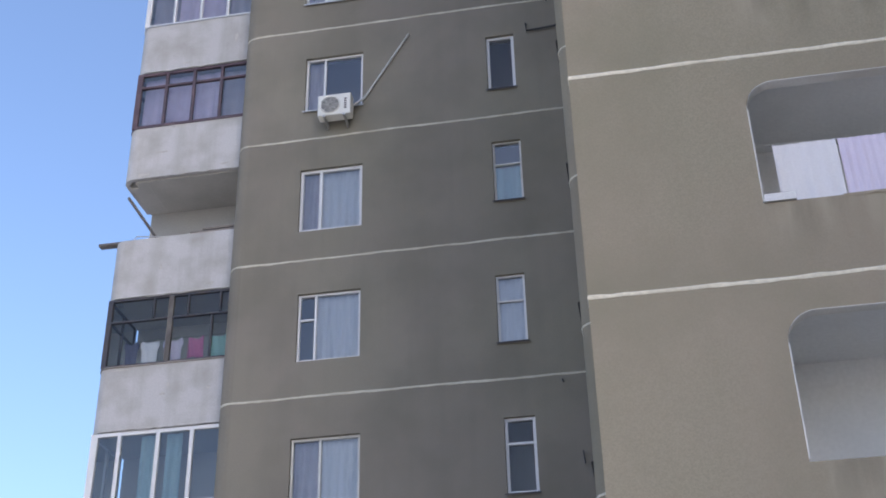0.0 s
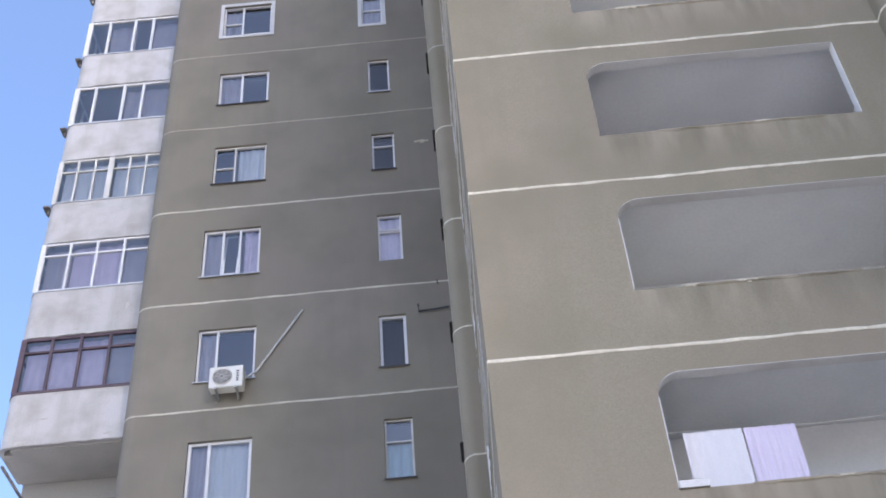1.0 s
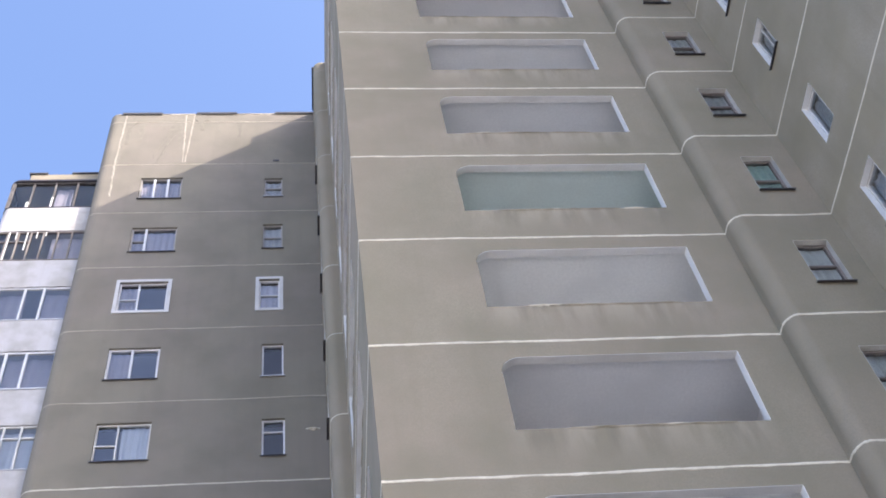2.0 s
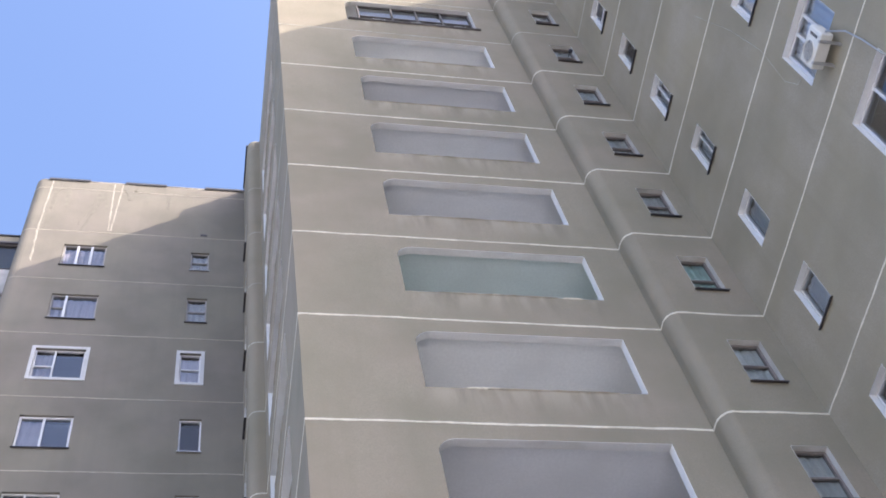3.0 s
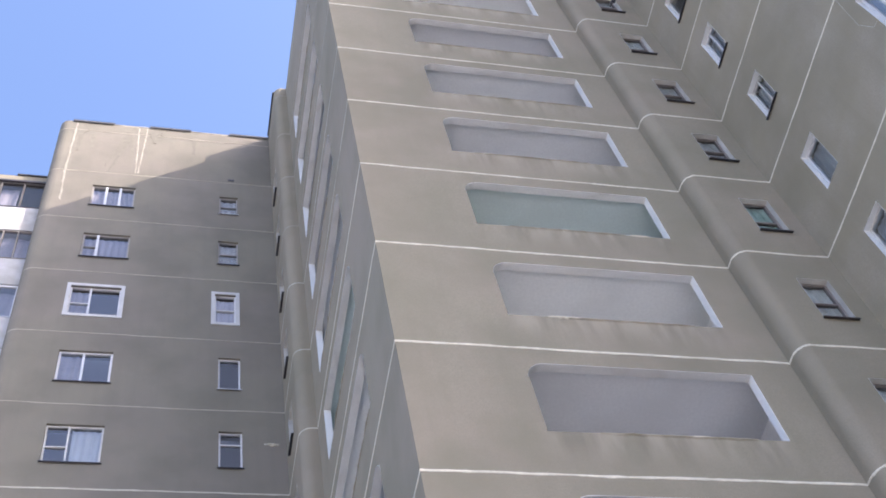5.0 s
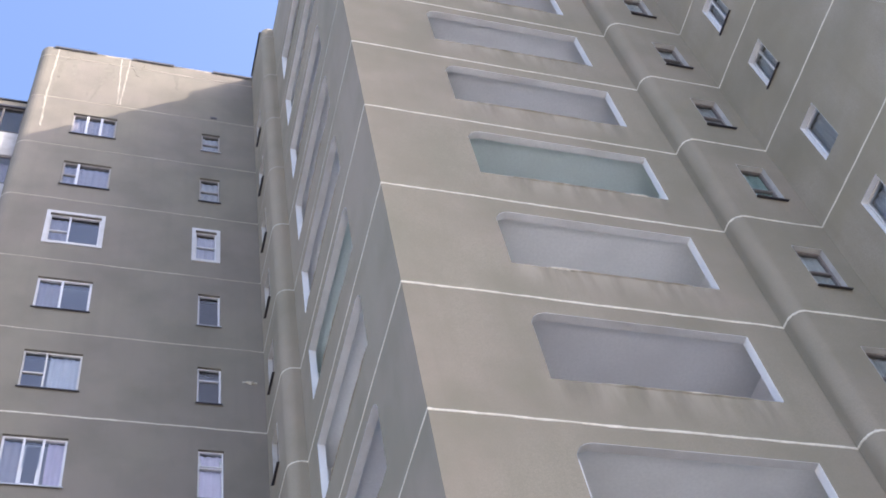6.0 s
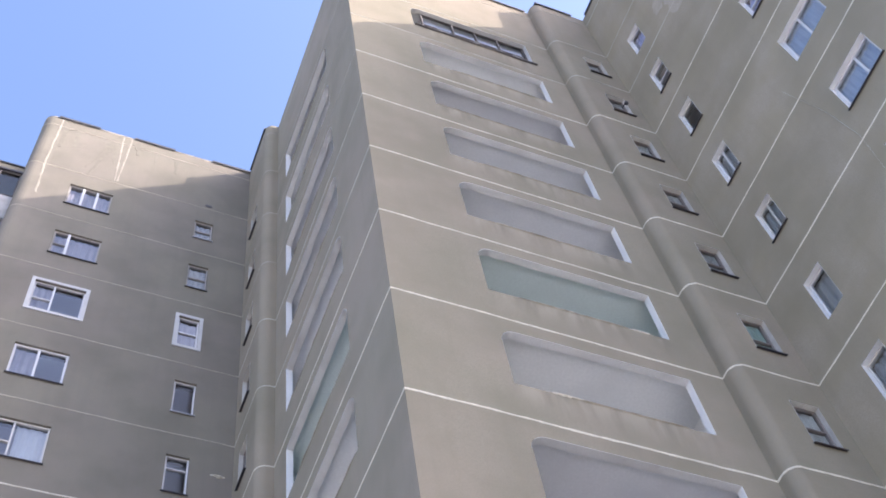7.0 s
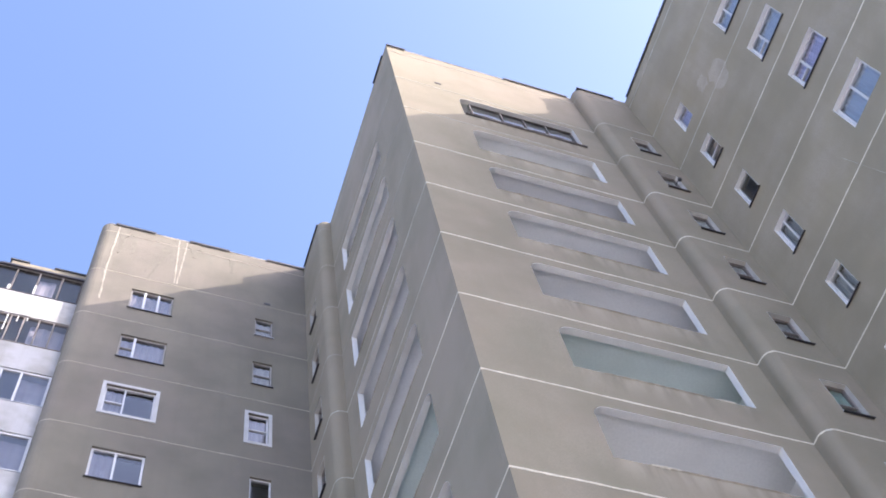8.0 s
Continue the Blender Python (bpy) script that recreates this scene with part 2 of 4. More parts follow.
FA = Facade((XW - BUMP, 0), (-1, 0), (0, -1))              # left wing, facing the yard
FC = Facade((15.25, YW - BUMP), (0, -1), (-1, 0))          # right wing
FB = Facade((XW, YW), (1, 0), (0, -1))                     # middle block, front
FD = Facade((XW, YW), (0, 1), (-1, 0))                     # middle block, side
END = {FB: 8.14, FD: 8.21}


def mesh_object(name, bm, mat, smooth=False):
    bmesh.ops.recalc_face_normals(bm, faces=bm.faces)
    me = bpy.data.meshes.new(name)
    bm.to_mesh(me)
    bm.free()
    for m in (mat if isinstance(mat, (list, tuple)) else [mat]):
        me.materials.append(m)
    if smooth:
        for p in me.polygons:
            p.use_smooth = True
    return new(name, me)


def part(name, bm, mat, parent, label="", smooth=False):
    """Links a bmesh, given in world places, as one mesh under a thing or part."""
    ob = mesh_object(name, bm, mat, smooth)
    base = Vector(parent["base"])
    ob.data.transform(Matrix.Translation(-base))
    ob.parent = parent
    ob["base"] = tuple(base)
    if label:
        ob["label"] = label
    return ob


def thing(name, base, label, category, group="", kind=""):
    ob = new(name)
    ob.empty_display_size = 0.2
    ob.location = base
    ob["base"] = tuple(base)
    return tagged(ob, label, category, group, kind)


def box(bm, f, u0, u1, d0, d1, z0, z1, bevel=0.0):
    """A box in a facade's frame."""
    vs = [bm.verts.new(f.at(u, d, z)) for u in (u0, u1) for d in (d0, d1) for z in (z0, z1)]
    quads = [(0, 1, 3, 2), (4, 6, 7, 5), (0, 4, 5, 1), (2, 3, 7, 6), (0, 2, 6, 4), (1, 5, 7, 3)]
    fs = [bm.faces.new([vs[i] for i in q]) for q in quads]
    if bevel:
        es = {e for fc in fs for e in fc.edges}
        bmesh.ops.bevel(bm, geom=list(es), offset=bevel, segments=1, affect="EDGES", profile=0.5)
    return bm


def one_box(f, *a, bevel=0.0):
    return box(bmesh.new(), f, *a, bevel=bevel)


def tube(bm, pts, r, sides=8):
    """A round bar along a line of points."""
    rings = []
    pts = [Vector(p) for p in pts]
    for i, p in enumerate(pts):
        t = (pts[min(i + 1, len(pts) - 1)] - pts[max(i - 1, 0)]).normalized()
        side = t.orthogonal().normalized()
        up = t.cross(side)
        rings.append([bm.verts.new(p + (side * math.cos(k * math.tau / sides) + up * math.sin(k * math.tau / sides)) * r) for k in range(sides)])
    for a, b in zip(rings, rings[1:]):
        for k in range(sides):
            bm.faces.new((a[k], a[(k + 1) % sides], b[(k + 1) % sides], b[k]))
    bm.faces.new(rings[0])
    bm.faces.new(rings[-1])
    return bm


def rounded(u0, u1, z0, z1, radii):
    """A rectangle's outline with a radius at (u0,z0), (u1,z0), (u1,z1), (u0,z1)."""
    out = []
    for (u, z, a0), r in zip(((u0, z0, 180), (u1, z0, 270), (u1, z1, 0), (u0, z1, 90)), radii):
        if r <= 0:
            out.append((u, z))
            continue
        cu, cz = u + (r if u == u0 else -r), z + (r if z == z0 else -r)
        for k in range(7):
            a = radians(a0 + 15 * k)
            out.append((cu + r * math.cos(a), cz + r * math.sin(a)))
    return out


def slab(f, outline, holes, d0, d1):
    """A plate with holes, in a facade's plane, from depth d0 (outer) to d1 (inner)."""
    bm = bmesh.new()
    edges = []
    for loop in [outline, *holes]:
        vs = [bm.verts.new(f.at(u, d0, z)) for u, z in loop]
        edges += [bm.edges.new((a, b)) for a, b in zip(vs, vs[1:] + vs[:1])]
    bmesh.ops.triangle_fill(bm, use_beauty=True, use_dissolve=False, edges=edges)
    r = bmesh.ops.extrude_face_region(bm, geom=list(bm.faces))
    bmesh.ops.translate(bm, verts=[v for v in r["geom"] if isinstance(v, bmesh.types.BMVert)], vec=f.n * (d1 - d0))
    return bm


def profile_wall(f, prof, z0, z1, thick):
    """An upright wall along a plan line of (u, d)."""
    bm = bmesh.new()
    n = len(prof)
    offs = []
    for i, (u, d) in enumerate(prof):
        a, b = prof[max(i - 1, 0)], prof[min(i + 1, n - 1)]
        t = Vector((b[0] - a[0], b[1] - a[1])).normalized()
        offs.append((u + t.y * thick, d - t.x * thick))
    rings = [[bm.verts.new(f.at(u, d, z)) for u, d in p] for p in (prof, offs) for z in (z0, z1)]
    o0, o1, i0, i1 = rings
    for k in range(n - 1):
        bm.faces.new((o0[k], o0[k + 1], o1[k + 1], o1[k]))
        bm.faces.new((i0[k], i1[k], i1[k + 1], i0[k + 1]))
        bm.faces.new((o0[k], i0[k], i0[k + 1], o0[k + 1]))
        bm.faces.new((o1[k], o1[k + 1], i1[k + 1], i1[k]))
    bm.faces.new((o0[0], o1[0], i1[0], i0[0]))
    bm.faces.new((o0[-1], i0[-1], i1[-1], o1[-1]))
    return bm


def bead(f, line, z, width, proud, rng, wander=0.012):
    """A hand-laid strip of sealant along a plan line, a little uneven in height and width."""
    dense = []
    for (ua, da), (ub, db) in zip(line, line[1:]):
        n = max(1, int(math.hypot(ub - ua, db - da) / 0.12))
        dense += [(ua + (ub - ua) * k / n, da + (db - da) * k / n) for k in range(n)]
    dense.append(line[-1])
    bm, rings, drift = bmesh.new(), [], 0.0
    for i, (u, d) in enumerate(dense):
        a, b = dense[max(i - 1, 0)], dense[min(i + 1, len(dense) - 1)]
        t = Vector((b[0] - a[0], b[1] - a[1])).normalized()
        ou, od = -t.y, t.x
        drift = 0.85 * drift + rng.uniform(-wander, wander) * 0.5
        w = width * rng.uniform(0.75, 1.25) / 2
        zz = z + drift
        rings.append([bm.verts.new(f.at(u + ou * q, d + od * q, zz + s)) for q, s in
                      ((-0.03, -w), (proud * 0.5, -w), (proud, -w * 0.4), (proud, w * 0.4), (proud * 0.5, w), (-0.03, w))])
    for a, b in zip(rings, rings[1:]):
        for k in range(6):
            bm.faces.new((a[k], a[(k + 1) % 6], b[(k + 1) % 6], b[k]))
    bm.faces.new(rings[0])
    bm.faces.new(rings[-1])
    return bm


# ---------------------------------------------------------------- ground and roof
bm = bmesh.new()
bmesh.ops.create_grid(bm, x_segments=1, y_segments=1, size=2500)
tagged(mesh_object("ground", bm, M_GROUND), "pale dusty concrete yard with worn patches", "ground", kind="structure")

WALL_T = 0.28
LOG_T = 0.14                 # loggia front wall
# openings by storey, from the top one down: from, to along the wall; sill, head above the floor
WEST_BIG_AT = {1: (4.09, 5.34, 0.77, 2.0), 2: (4.06, 5.33, 0.74, 2.0), 3: (4.095, 5.39, 0.785, 2.095), 4: (4.09, 5.36, 0.82, 2.06), 5: (4.07, 5.32, 0.8, 2.08),
               6: (4.11, 5.39, 0.72, 2.13), 7: (4.1, 5.32, 0.68, 2.05), 8: (4.08, 5.34, 0.64, 2.06), 9: (4.08, 5.28, 0.7, 2.08)}
WEST_SMALL_AT = {1: (1.05, 1.6, 0.82, 1.9), 2: (1.05, 1.62, 0.8, 2.08), 3: (1.12, 1.69, 0.755, 2.105), 4: (1.03, 1.57, 0.79, 2.07), 5: (1.0, 1.54, 0.79, 2.05),
                 6: (0.94, 1.48, 0.74, 2.13), 7: (0.96, 1.53, 0.65, 2.0), 8: (0.945, 1.505, 0.83, 2.19), 9: (1.03, 1.56, 0.69, 2.05), 10: (0.99, 1.53, 0.73, 2.08)}
EAST_BIG_AT = {1: (3.91, 5.16, 0.74, 1.9), 2: (3.93, 5.17, 0.71, 1.9), 3: (4.03, 5.26, 0.83, 1.92), 4: (4.0, 5.26, 0.83, 2.02), 5: (4.06, 5.3, 0.88, 1.95), 6: (4.03, 5.3, 0.8, 2.1)}
EAST_SMALL_AT = {1: (0.92, 1.46, 0.7, 1.85), 2: (0.86, 1.41, 0.8, 2.06), 3: (0.86, 1.42, 0.86, 2.06), 4: (0.9, 1.45, 0.86, 2.14), 5: (0.98, 1.53, 0.88, 2.05),
                 6: (0.955, 1.5, 0.8, 2.02), 7: (0.96, 1.54, 0.98, 2.12)}
NICHE = (7.15, 7.75)
LOG = (1.885, 5.52)
L_SILL, L_HEAD = 0.885, 2.43
WING_END = 6.73

STEP = [(6.32, 0.0), (6.32, 0.13)] + [(6.57 - 0.25 * math.cos(radians(a)), 0.13 + 0.25 * math.sin(radians(a))) for a in range(5, 91, 5)]
WING_CORNER = [(WING_END - 0.3, 0.0)] + [(WING_END - 0.3 + 0.3 * math.sin(radians(a)), -0.3 + 0.3 * math.cos(radians(a))) for a in (15, 30, 45, 60, 75, 90)]


def big_at(f, row):
    u0, u1, s, h = (WEST_BIG_AT if f is FA else EAST_BIG_AT).get(row, (4.05, 5.3, 0.76, 2.03))
    return u0, u1, floor_z(row) + s, floor_z(row) + h


def small_at(f, row):
    u0, u1, s, h = (WEST_SMALL_AT if f is FA else EAST_SMALL_AT).get(row, (0.94, 1.51, 0.76, 2.03))
    return u0, u1, floor_z(row) + s, floor_z(row) + h


def rect(u0, u1, z0, z1):
    return [(u0, z0), (u1, z0), (u1, z1), (u0, z1)]


rng = random.Random(11)
G = 0.006                    # half gap between panels


def wing_seam(f, row):
    if f is FA:
        return M_SEAM_FAINT if row < 6 else M_SEAM_DULL
    return M_SEAM_DULL if row < 3 else M_SEAM


def wing(f, name, label, mat):
    """A wing's outer wall: one storey-high panel a storey, with two window openings each, and the sealed joints between."""
    w = thing(name, f.at(3.3, 0, 0), label, "wall", kind="structure")
    inner = -0.02
    for row in range(-1, 14):
        z0 = floor_z(row) if row <= 12 else 0.0
        z1 = floor_z(row - 1) if row > -1 else ROOF
        holes = []
        if row in ROWS:
            holes = [rect(*small_at(f, row)), rect(*big_at(f, row))]
        part("panel", slab(f, rect(inner, WING_END - 0.3, z0 + G, z1 - G), holes, 0, -WALL_T), mat, w)
        part("corner_panel", profile_wall(f, WING_CORNER + [(WING_END, -1.9)], z0 + G, z1 - G, WALL_T), mat, w)
        if row <= 12:
            line = [(0.0, 0.0)] + WING_CORNER + [(WING_END, -0.45)]
            part("joint", bead(f, line, z1 if row > -1 else ROOF - 0.59, (0.042 if row > 5 else 0.032) if f is FA else 0.04, 0.007, rng), wing_seam(f, row), w)
    part("backing", one_box(f, -3.6, WING_END - 0.3, -1.6, -1.4, 0.0, ROOF - 0.3), M_ROOM, w)
    # the east one runs on unseen to u 13, added to block stray sun
    part("end_wall", one_box(f, WING_END - 0.28, 9.22 if f is FA else 13.0, -2.2, -1.9, 0.0, ROOF - 3.0 if f is FA else ROOF), M_WALL, w)
    return w


def block(f, name, label, mat):
    """A face of the middle block: loggia panels, the stepped rounded pilaster, and the window strip beside it."""
    w = thing(name, f.at(4, 0, 0), label, "wall", kind="structure")
    end = END[f]
    for row in range(-1, 14):
        z0 = floor_z(row) if row <= 12 else 0.0
        z1 = floor_z(row - 1) if row > -1 else ROOF
        holes, holes2 = [], []
        if row in ROWS:
            holes = [rounded(*LOG, z0 + L_SILL, z0 + L_HEAD, (0, 0, 0, 0.32))]
            holes2 = [rect(*NICHE, z0 + 0.79, z0 + 1.99)]
        part("panel", slab(f, rect(0.0 if f is FB else LOG_T + 0.003, 6.32, z0 + G, z1 - G), holes, 0, -LOG_T), mat, w)
        part("pilaster", profile_wall(f, STEP, z0 + G, z1 - G, 0.12), mat, w)
        part("strip_panel", slab(f, rect(6.57, end + 0.02, z0 + G, z1 - G), holes2, BUMP, BUMP - WALL_T), mat, w)
        if row <= 12:
            line = [(0.0, 0.0), (6.3, 0.0)] + STEP + [(end, BUMP)]
            part("joint", bead(f, line, z1 if row > -1 else ROOF - 0.59, (0.045 if f is FB else 0.036) if row > 2 else 0.034, 0.009, rng), (M_SEAM_FAINT if row < (1 if f is FB else 4) else M_SEAM_DULL) if row < (3 if f is FB else 6) else M_SEAM, w)
    part("backing", one_box(f, 6.3, end + 3.0, -1.9, -1.7, 0.0, ROOF - 0.3), M_ROOM, w)
    return w


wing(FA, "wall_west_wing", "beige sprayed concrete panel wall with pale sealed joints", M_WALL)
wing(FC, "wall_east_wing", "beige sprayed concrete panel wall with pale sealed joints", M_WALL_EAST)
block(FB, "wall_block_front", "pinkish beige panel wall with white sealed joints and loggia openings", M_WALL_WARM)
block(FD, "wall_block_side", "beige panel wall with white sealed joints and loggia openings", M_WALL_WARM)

# flat roof over all wings, and its patchy flashing
bm = bmesh.new()
box(bm, FA, -0.5, WING_END - 0.3, -12.0, -0.3, ROOF - 0.35, ROOF - 0.15)
tagged(mesh_object("roof", bm, M_FLASH), "flat bitumen roof behind a low parapet", "roof", kind="structure")
bm = box(bmesh.new(), FB, 0.25, 20.0, -20.0, -0.25, ROOF - 0.35, ROOF - 0.15)
tagged(mesh_object("roof", bm, M_FLASH), "flat bitumen roof behind a low parapet", "roof", kind="structure")
bm = box(bmesh.new(), FC, 0.0, 9.0, -12.0, -0.3, ROOF - 0.36, ROOF - 0.16)
tagged(mesh_object("roof", bm, M_FLASH), "flat bitumen roof behind a low parapet", "roof", kind="structure")


# unseen box added on the east roof, behind the roof edge, to shade the attic wall of the block
housing = thing("roof_shade_box", (17.6, -10.4, ROOF), "low rendered box on the flat roof, added to cast shade", "lift housing")
part("walls", one_box(FC, 0.35, 3.15, -3.9, -1.05, ROOF - 0.155, 41.0, bevel=0.02), M_WALL_EAST, housing)
part("roof_slab", one_box(FC, 0.25, 3.2, -4.0, -0.98, 41.002, 41.15, bevel=0.02), M_FLASH, housing)


# ---------------------------------------------------------------- windows
def drape(f, u0, u1, d, z0, z1, waves, depth=0.03, thick=0.006):
    """A hanging cloth with soft folds."""
    bm, rows = bmesh.new(), []
    n = max(12, int(waves * 6))
    for zi in range(5):
        z = z0 + (z1 - z0) * zi / 4
        amp = depth * (1.0 - 0.35 * zi / 4)
        rows.append([[bm.verts.new(f.at(u0 + (u1 - u0) * k / n, d + q + amp * (0.7 * math.sin(waves * math.tau * k / n + 0.3 * zi + u0 * 3) + 0.45 * math.sin(waves * 0.37 * math.tau * k / n + u0 * 7)), z))
                      for k in range(n + 1)] for q in (0, -thick)])
    for a, b in zip(rows, rows[1:]):
        for s in (0, 1):
            for k in range(n):
                bm.faces.new((a[s][k], a[s][k + 1], b[s][k + 1], b[s][k]))
    return bm


def glaze(f, u0, u1, z0, z1, parent, splits, transoms, fw, d, mat, glass, profile=0.07, nested=False):
    """Frame with upright and cross bars, and one pane of glass in each opening."""
    edges = [u0 + fw * 0.5] + [u0 + (u1 - u0) * s for s in splits] + [u1 - fw * 0.5]
    holes, panes = [], []
    for k, (a, b) in enumerate(zip(edges, edges[1:])):
        a2, b2 = a + fw * 0.5, b - fw * 0.5
        zs = [z0 + fw] + ([z0 + (z1 - z0) * transoms[k]] if k in transoms else []) + [z1 - fw]
        for j, (za, zb) in enumerate(zip(zs, zs[1:])):
            za2, zb2 = za + (fw * 0.4 if j else 0), zb - (fw * 0.4 if j < len(zs) - 2 else 0)
            holes.append(rect(a2, b2, za2, zb2))
            panes.append((a2, b2, za2, zb2))
    fr = part("frame", slab(f, rect(u0, u1, z0, z1), holes, d, d - profile), mat, parent)
    if glass is None:
        return panes
    for a, b, za, zb in panes:
        ob = part("pane", one_box(f, a - 0.004, b + 0.004, d - profile * 0.6, d - profile * 0.6 + 0.005, za - 0.004, zb + 0.004), [glass, M_CLEAR], fr if nested else parent, "clear glass pane reflecting the sky")
        for q in ob.data.polygons:
            q.material_index = 0 if q.normal.dot(f.n) > 0.5 else 1
        ob.visible_shadow = False
    return panes


def window(f, u0, u1, z0, z1, label, splits=(), transoms={}, fw=0.055, mat=None, glass=None, sill=None, sill_out=0.05,
           curtain=None, curtain_span=(0.0, 1.0), surround=0.0, d=0.0, group="", recess=0.06, open_vent=None, jamb=None, net=None, curtain_gap=0.13, curtain_to=1.0, slim=1.0, mullion=False):
    w = thing("window", f.at((u0 + u1) / 2, d, z0), label, "window", group)
    mat, glass = mat or M_PVC, glass or M_GLASS
    fw = fw * 0.78 if f is FA else fw * slim
    panes = glaze(f, u0 + 0.004, u1 - 0.004, z0 + 0.004, z1 - 0.004, w, splits, transoms, fw, d - recess, mat, glass)
    if surround:
        s = surround
        part("surround", slab(f, rect(u0 - s, u1 + s, z0 - s, z1 + s), [rect(u0 + 0.012, u1 - 0.012, z0 + 0.012, z1 - 0.012)], d + 0.03, d + 0.003), M_SURROUND, w, "broad white surround")
    if mullion:
        for q in splits:
            um = u0 + (u1 - u0) * q
            part("mullion", one_box(f, um - 0.035, um + 0.035, d - recess + 0.002, d - recess + 0.02, z0 + 0.02, z1 - 0.02, bevel=0.004), M_PVC, w, "white mullion")
    if jamb:
        for a, b in ((u0 + 0.0005, u0 + 0.0038), (u1 - 0.0038, u1 - 0.0005)):
            part("jamb", one_box(f, a, b, d - recess + 0.002, d + 0.006, z0 + 0.002, z1 - 0.002), jamb, w, "pale painted jamb")
        part("head", one_box(f, u0 + 0.004, u1 - 0.004, d - recess + 0.002, d + 0.006, z1 - 0.0038, z1 - 0.0005), jamb, w)
    if sill:
        bm = bmesh.new()
        o = sill_out
        prof = [(-recess, 0.03), (o, 0.0), (o, -0.025), (o - 0.008, -0.025), (o - 0.008, -0.004), (-recess, 0.018)]
        if surround:
            prof = [(q + 0.031 if q > 0 else q + 0.032, v) for q, v in prof]
        a = [bm.verts.new(f.at(u0 - 0.03, d + q, z0 - 0.005 + v - (surround and 0.0))) for q, v in prof]
        b = [bm.verts.new(f.at(u1 + 0.03, d + q, z0 - 0.005 + v)) for q, v in prof]
        for k in range(6):
            bm.faces.new((a[k], a[(k + 1) % 6], b[(k + 1) % 6], b[k]))
        bm.faces.new(a)
        bm.faces.new(b)
        part("sill", bm, sill, w, "thin dark metal sill" if sill is M_DARKMETAL else "")
    if curtain:
        c0, c1 = u0 + (u1 - u0) * curtain_span[0], u0 + (u1 - u0) * curtain_span[1]
        part("curtain", drape(f, c0 + 0.01, c1 - 0.01, d - recess - curtain_gap, z0 + 0.01, z0 + (z1 - z0) * curtain_to - 0.01, max(2, int((c1 - c0) * 7))), curtain, w, "gathered net curtain")
    if net:
        c0, c1 = u0 + (u1 - u0) * net[0], u0 + (u1 - u0) * net[1]
        part("net_curtain", drape(f, c0 + 0.012, c1 - 0.012, d - recess - 0.15, z0 + 0.012, z1 - 0.012, max(2, int((c1 - c0) * 6))), M_NET, w, "dim mauve-grey net curtain")
    if open_vent is not None:
        a, b, za, zb = panes[open_vent]
        tilt = 0.22
        bm = bmesh.new()
        fr = 0.035
        for (ua, ub, va, vb) in ((a, b, za, za + fr), (a, b, zb - fr, zb), (a, a + fr, za + fr, zb - fr), (b - fr, b, za + fr, zb - fr)):
            vs = []
            for u in (ua, ub):
                for q in (0.0, 0.03):
                    for v in (va, vb):
                        lean = tilt * (v - za) / (zb - za)
                        vs.append(bm.verts.new(f.at(u, d - recess + 0.012 + q - lean * 0.9, v)))
            for q in ((0, 1, 3, 2), (4, 6, 7, 5), (0, 4, 5, 1), (2, 3, 7, 6), (0, 2, 6, 4), (1, 5, 7, 3)):
                bm.faces.new([vs[i] for i in q])
        part("open_vent", bm, M_PVC, w, "white vent sash tilted open")
    return w


G_BIG, G_SMALL, G_STRIP = "wide windows of the wings", "narrow windows of the wings", "narrow windows in the corner strips"
DK = M_DARKMETAL
OLD = dict(mat=M_OLDWHITE, glass=M_GLASS_OLD)
# per storey, from the top one down; splits run from the inner corner outwards
WEST_BIG = {
    1: dict(net=(0.0, 1.0), label="three-light window with old white bars and dark glass", splits=(0.34, 0.66), sill=DK, fw=0.06, mat=M_AGED, mullion=True),
    2: dict(net=(0.0, 1.0), label="window with white mullion, small side light and dark glass", splits=(0.68,), transoms={1: 0.5}, sill=DK, mat=M_AGED, mullion=True),
    3: dict(net=(0.6, 1.0), label="white plastic window in a broad white surround", splits=(0.6,), transoms={1: 0.45}, surround=0.085, fw=0.06),
    4: dict(net=(0.54, 1.0), label="white plastic two-light window with a metal sill", splits=(0.54,), sill=DK, fw=0.07),
    5: dict(label="old window with side lights and a pale curtain", splits=(0.6,), transoms={1: 0.45}, sill=DK, fw=0.05, mat=M_OLDWHITE, curtain=M_CURTAIN, curtain_span=(0.0, 0.55)),
    6: dict(net=(0.66, 1.0), label="three-light white window with the middle vent ajar", splits=(0.36, 0.66), sill=M_GALV, open_vent=1, curtain=M_CURTAIN_PINK, curtain_span=(0.0, 0.3), fw=0.06),
    7: dict(net=(0.67, 1.0), label="white plastic two-light window above an outdoor cooling unit", splits=(0.67,), sill=M_GALV, fw=0.06),
    8: dict(net=(0.68, 1.0), label="white plastic two-light window with a pale curtain", splits=(0.67,), curtain=M_CURTAIN, curtain_span=(0.0, 0.67), fw=0.075),
    9: dict(label="white window with side lights and a plain pale blind", splits=(0.72,), transoms={1: 0.62}, curtain=M_CURTAIN, curtain_span=(0.0, 0.72), fw=0.055),
    10: dict(net=(0.59, 1.0), label="old two-light window with patterned net curtain", splits=(0.58,), curtain=M_CURTAIN, curtain_span=(0.0, 0.58), mat=M_OLDWHITE),
    11: dict(label="white plastic two-light window", splits=(0.6,), sill=DK),
    12: dict(label="white plastic two-light window", splits=(0.6,), sill=DK),
}
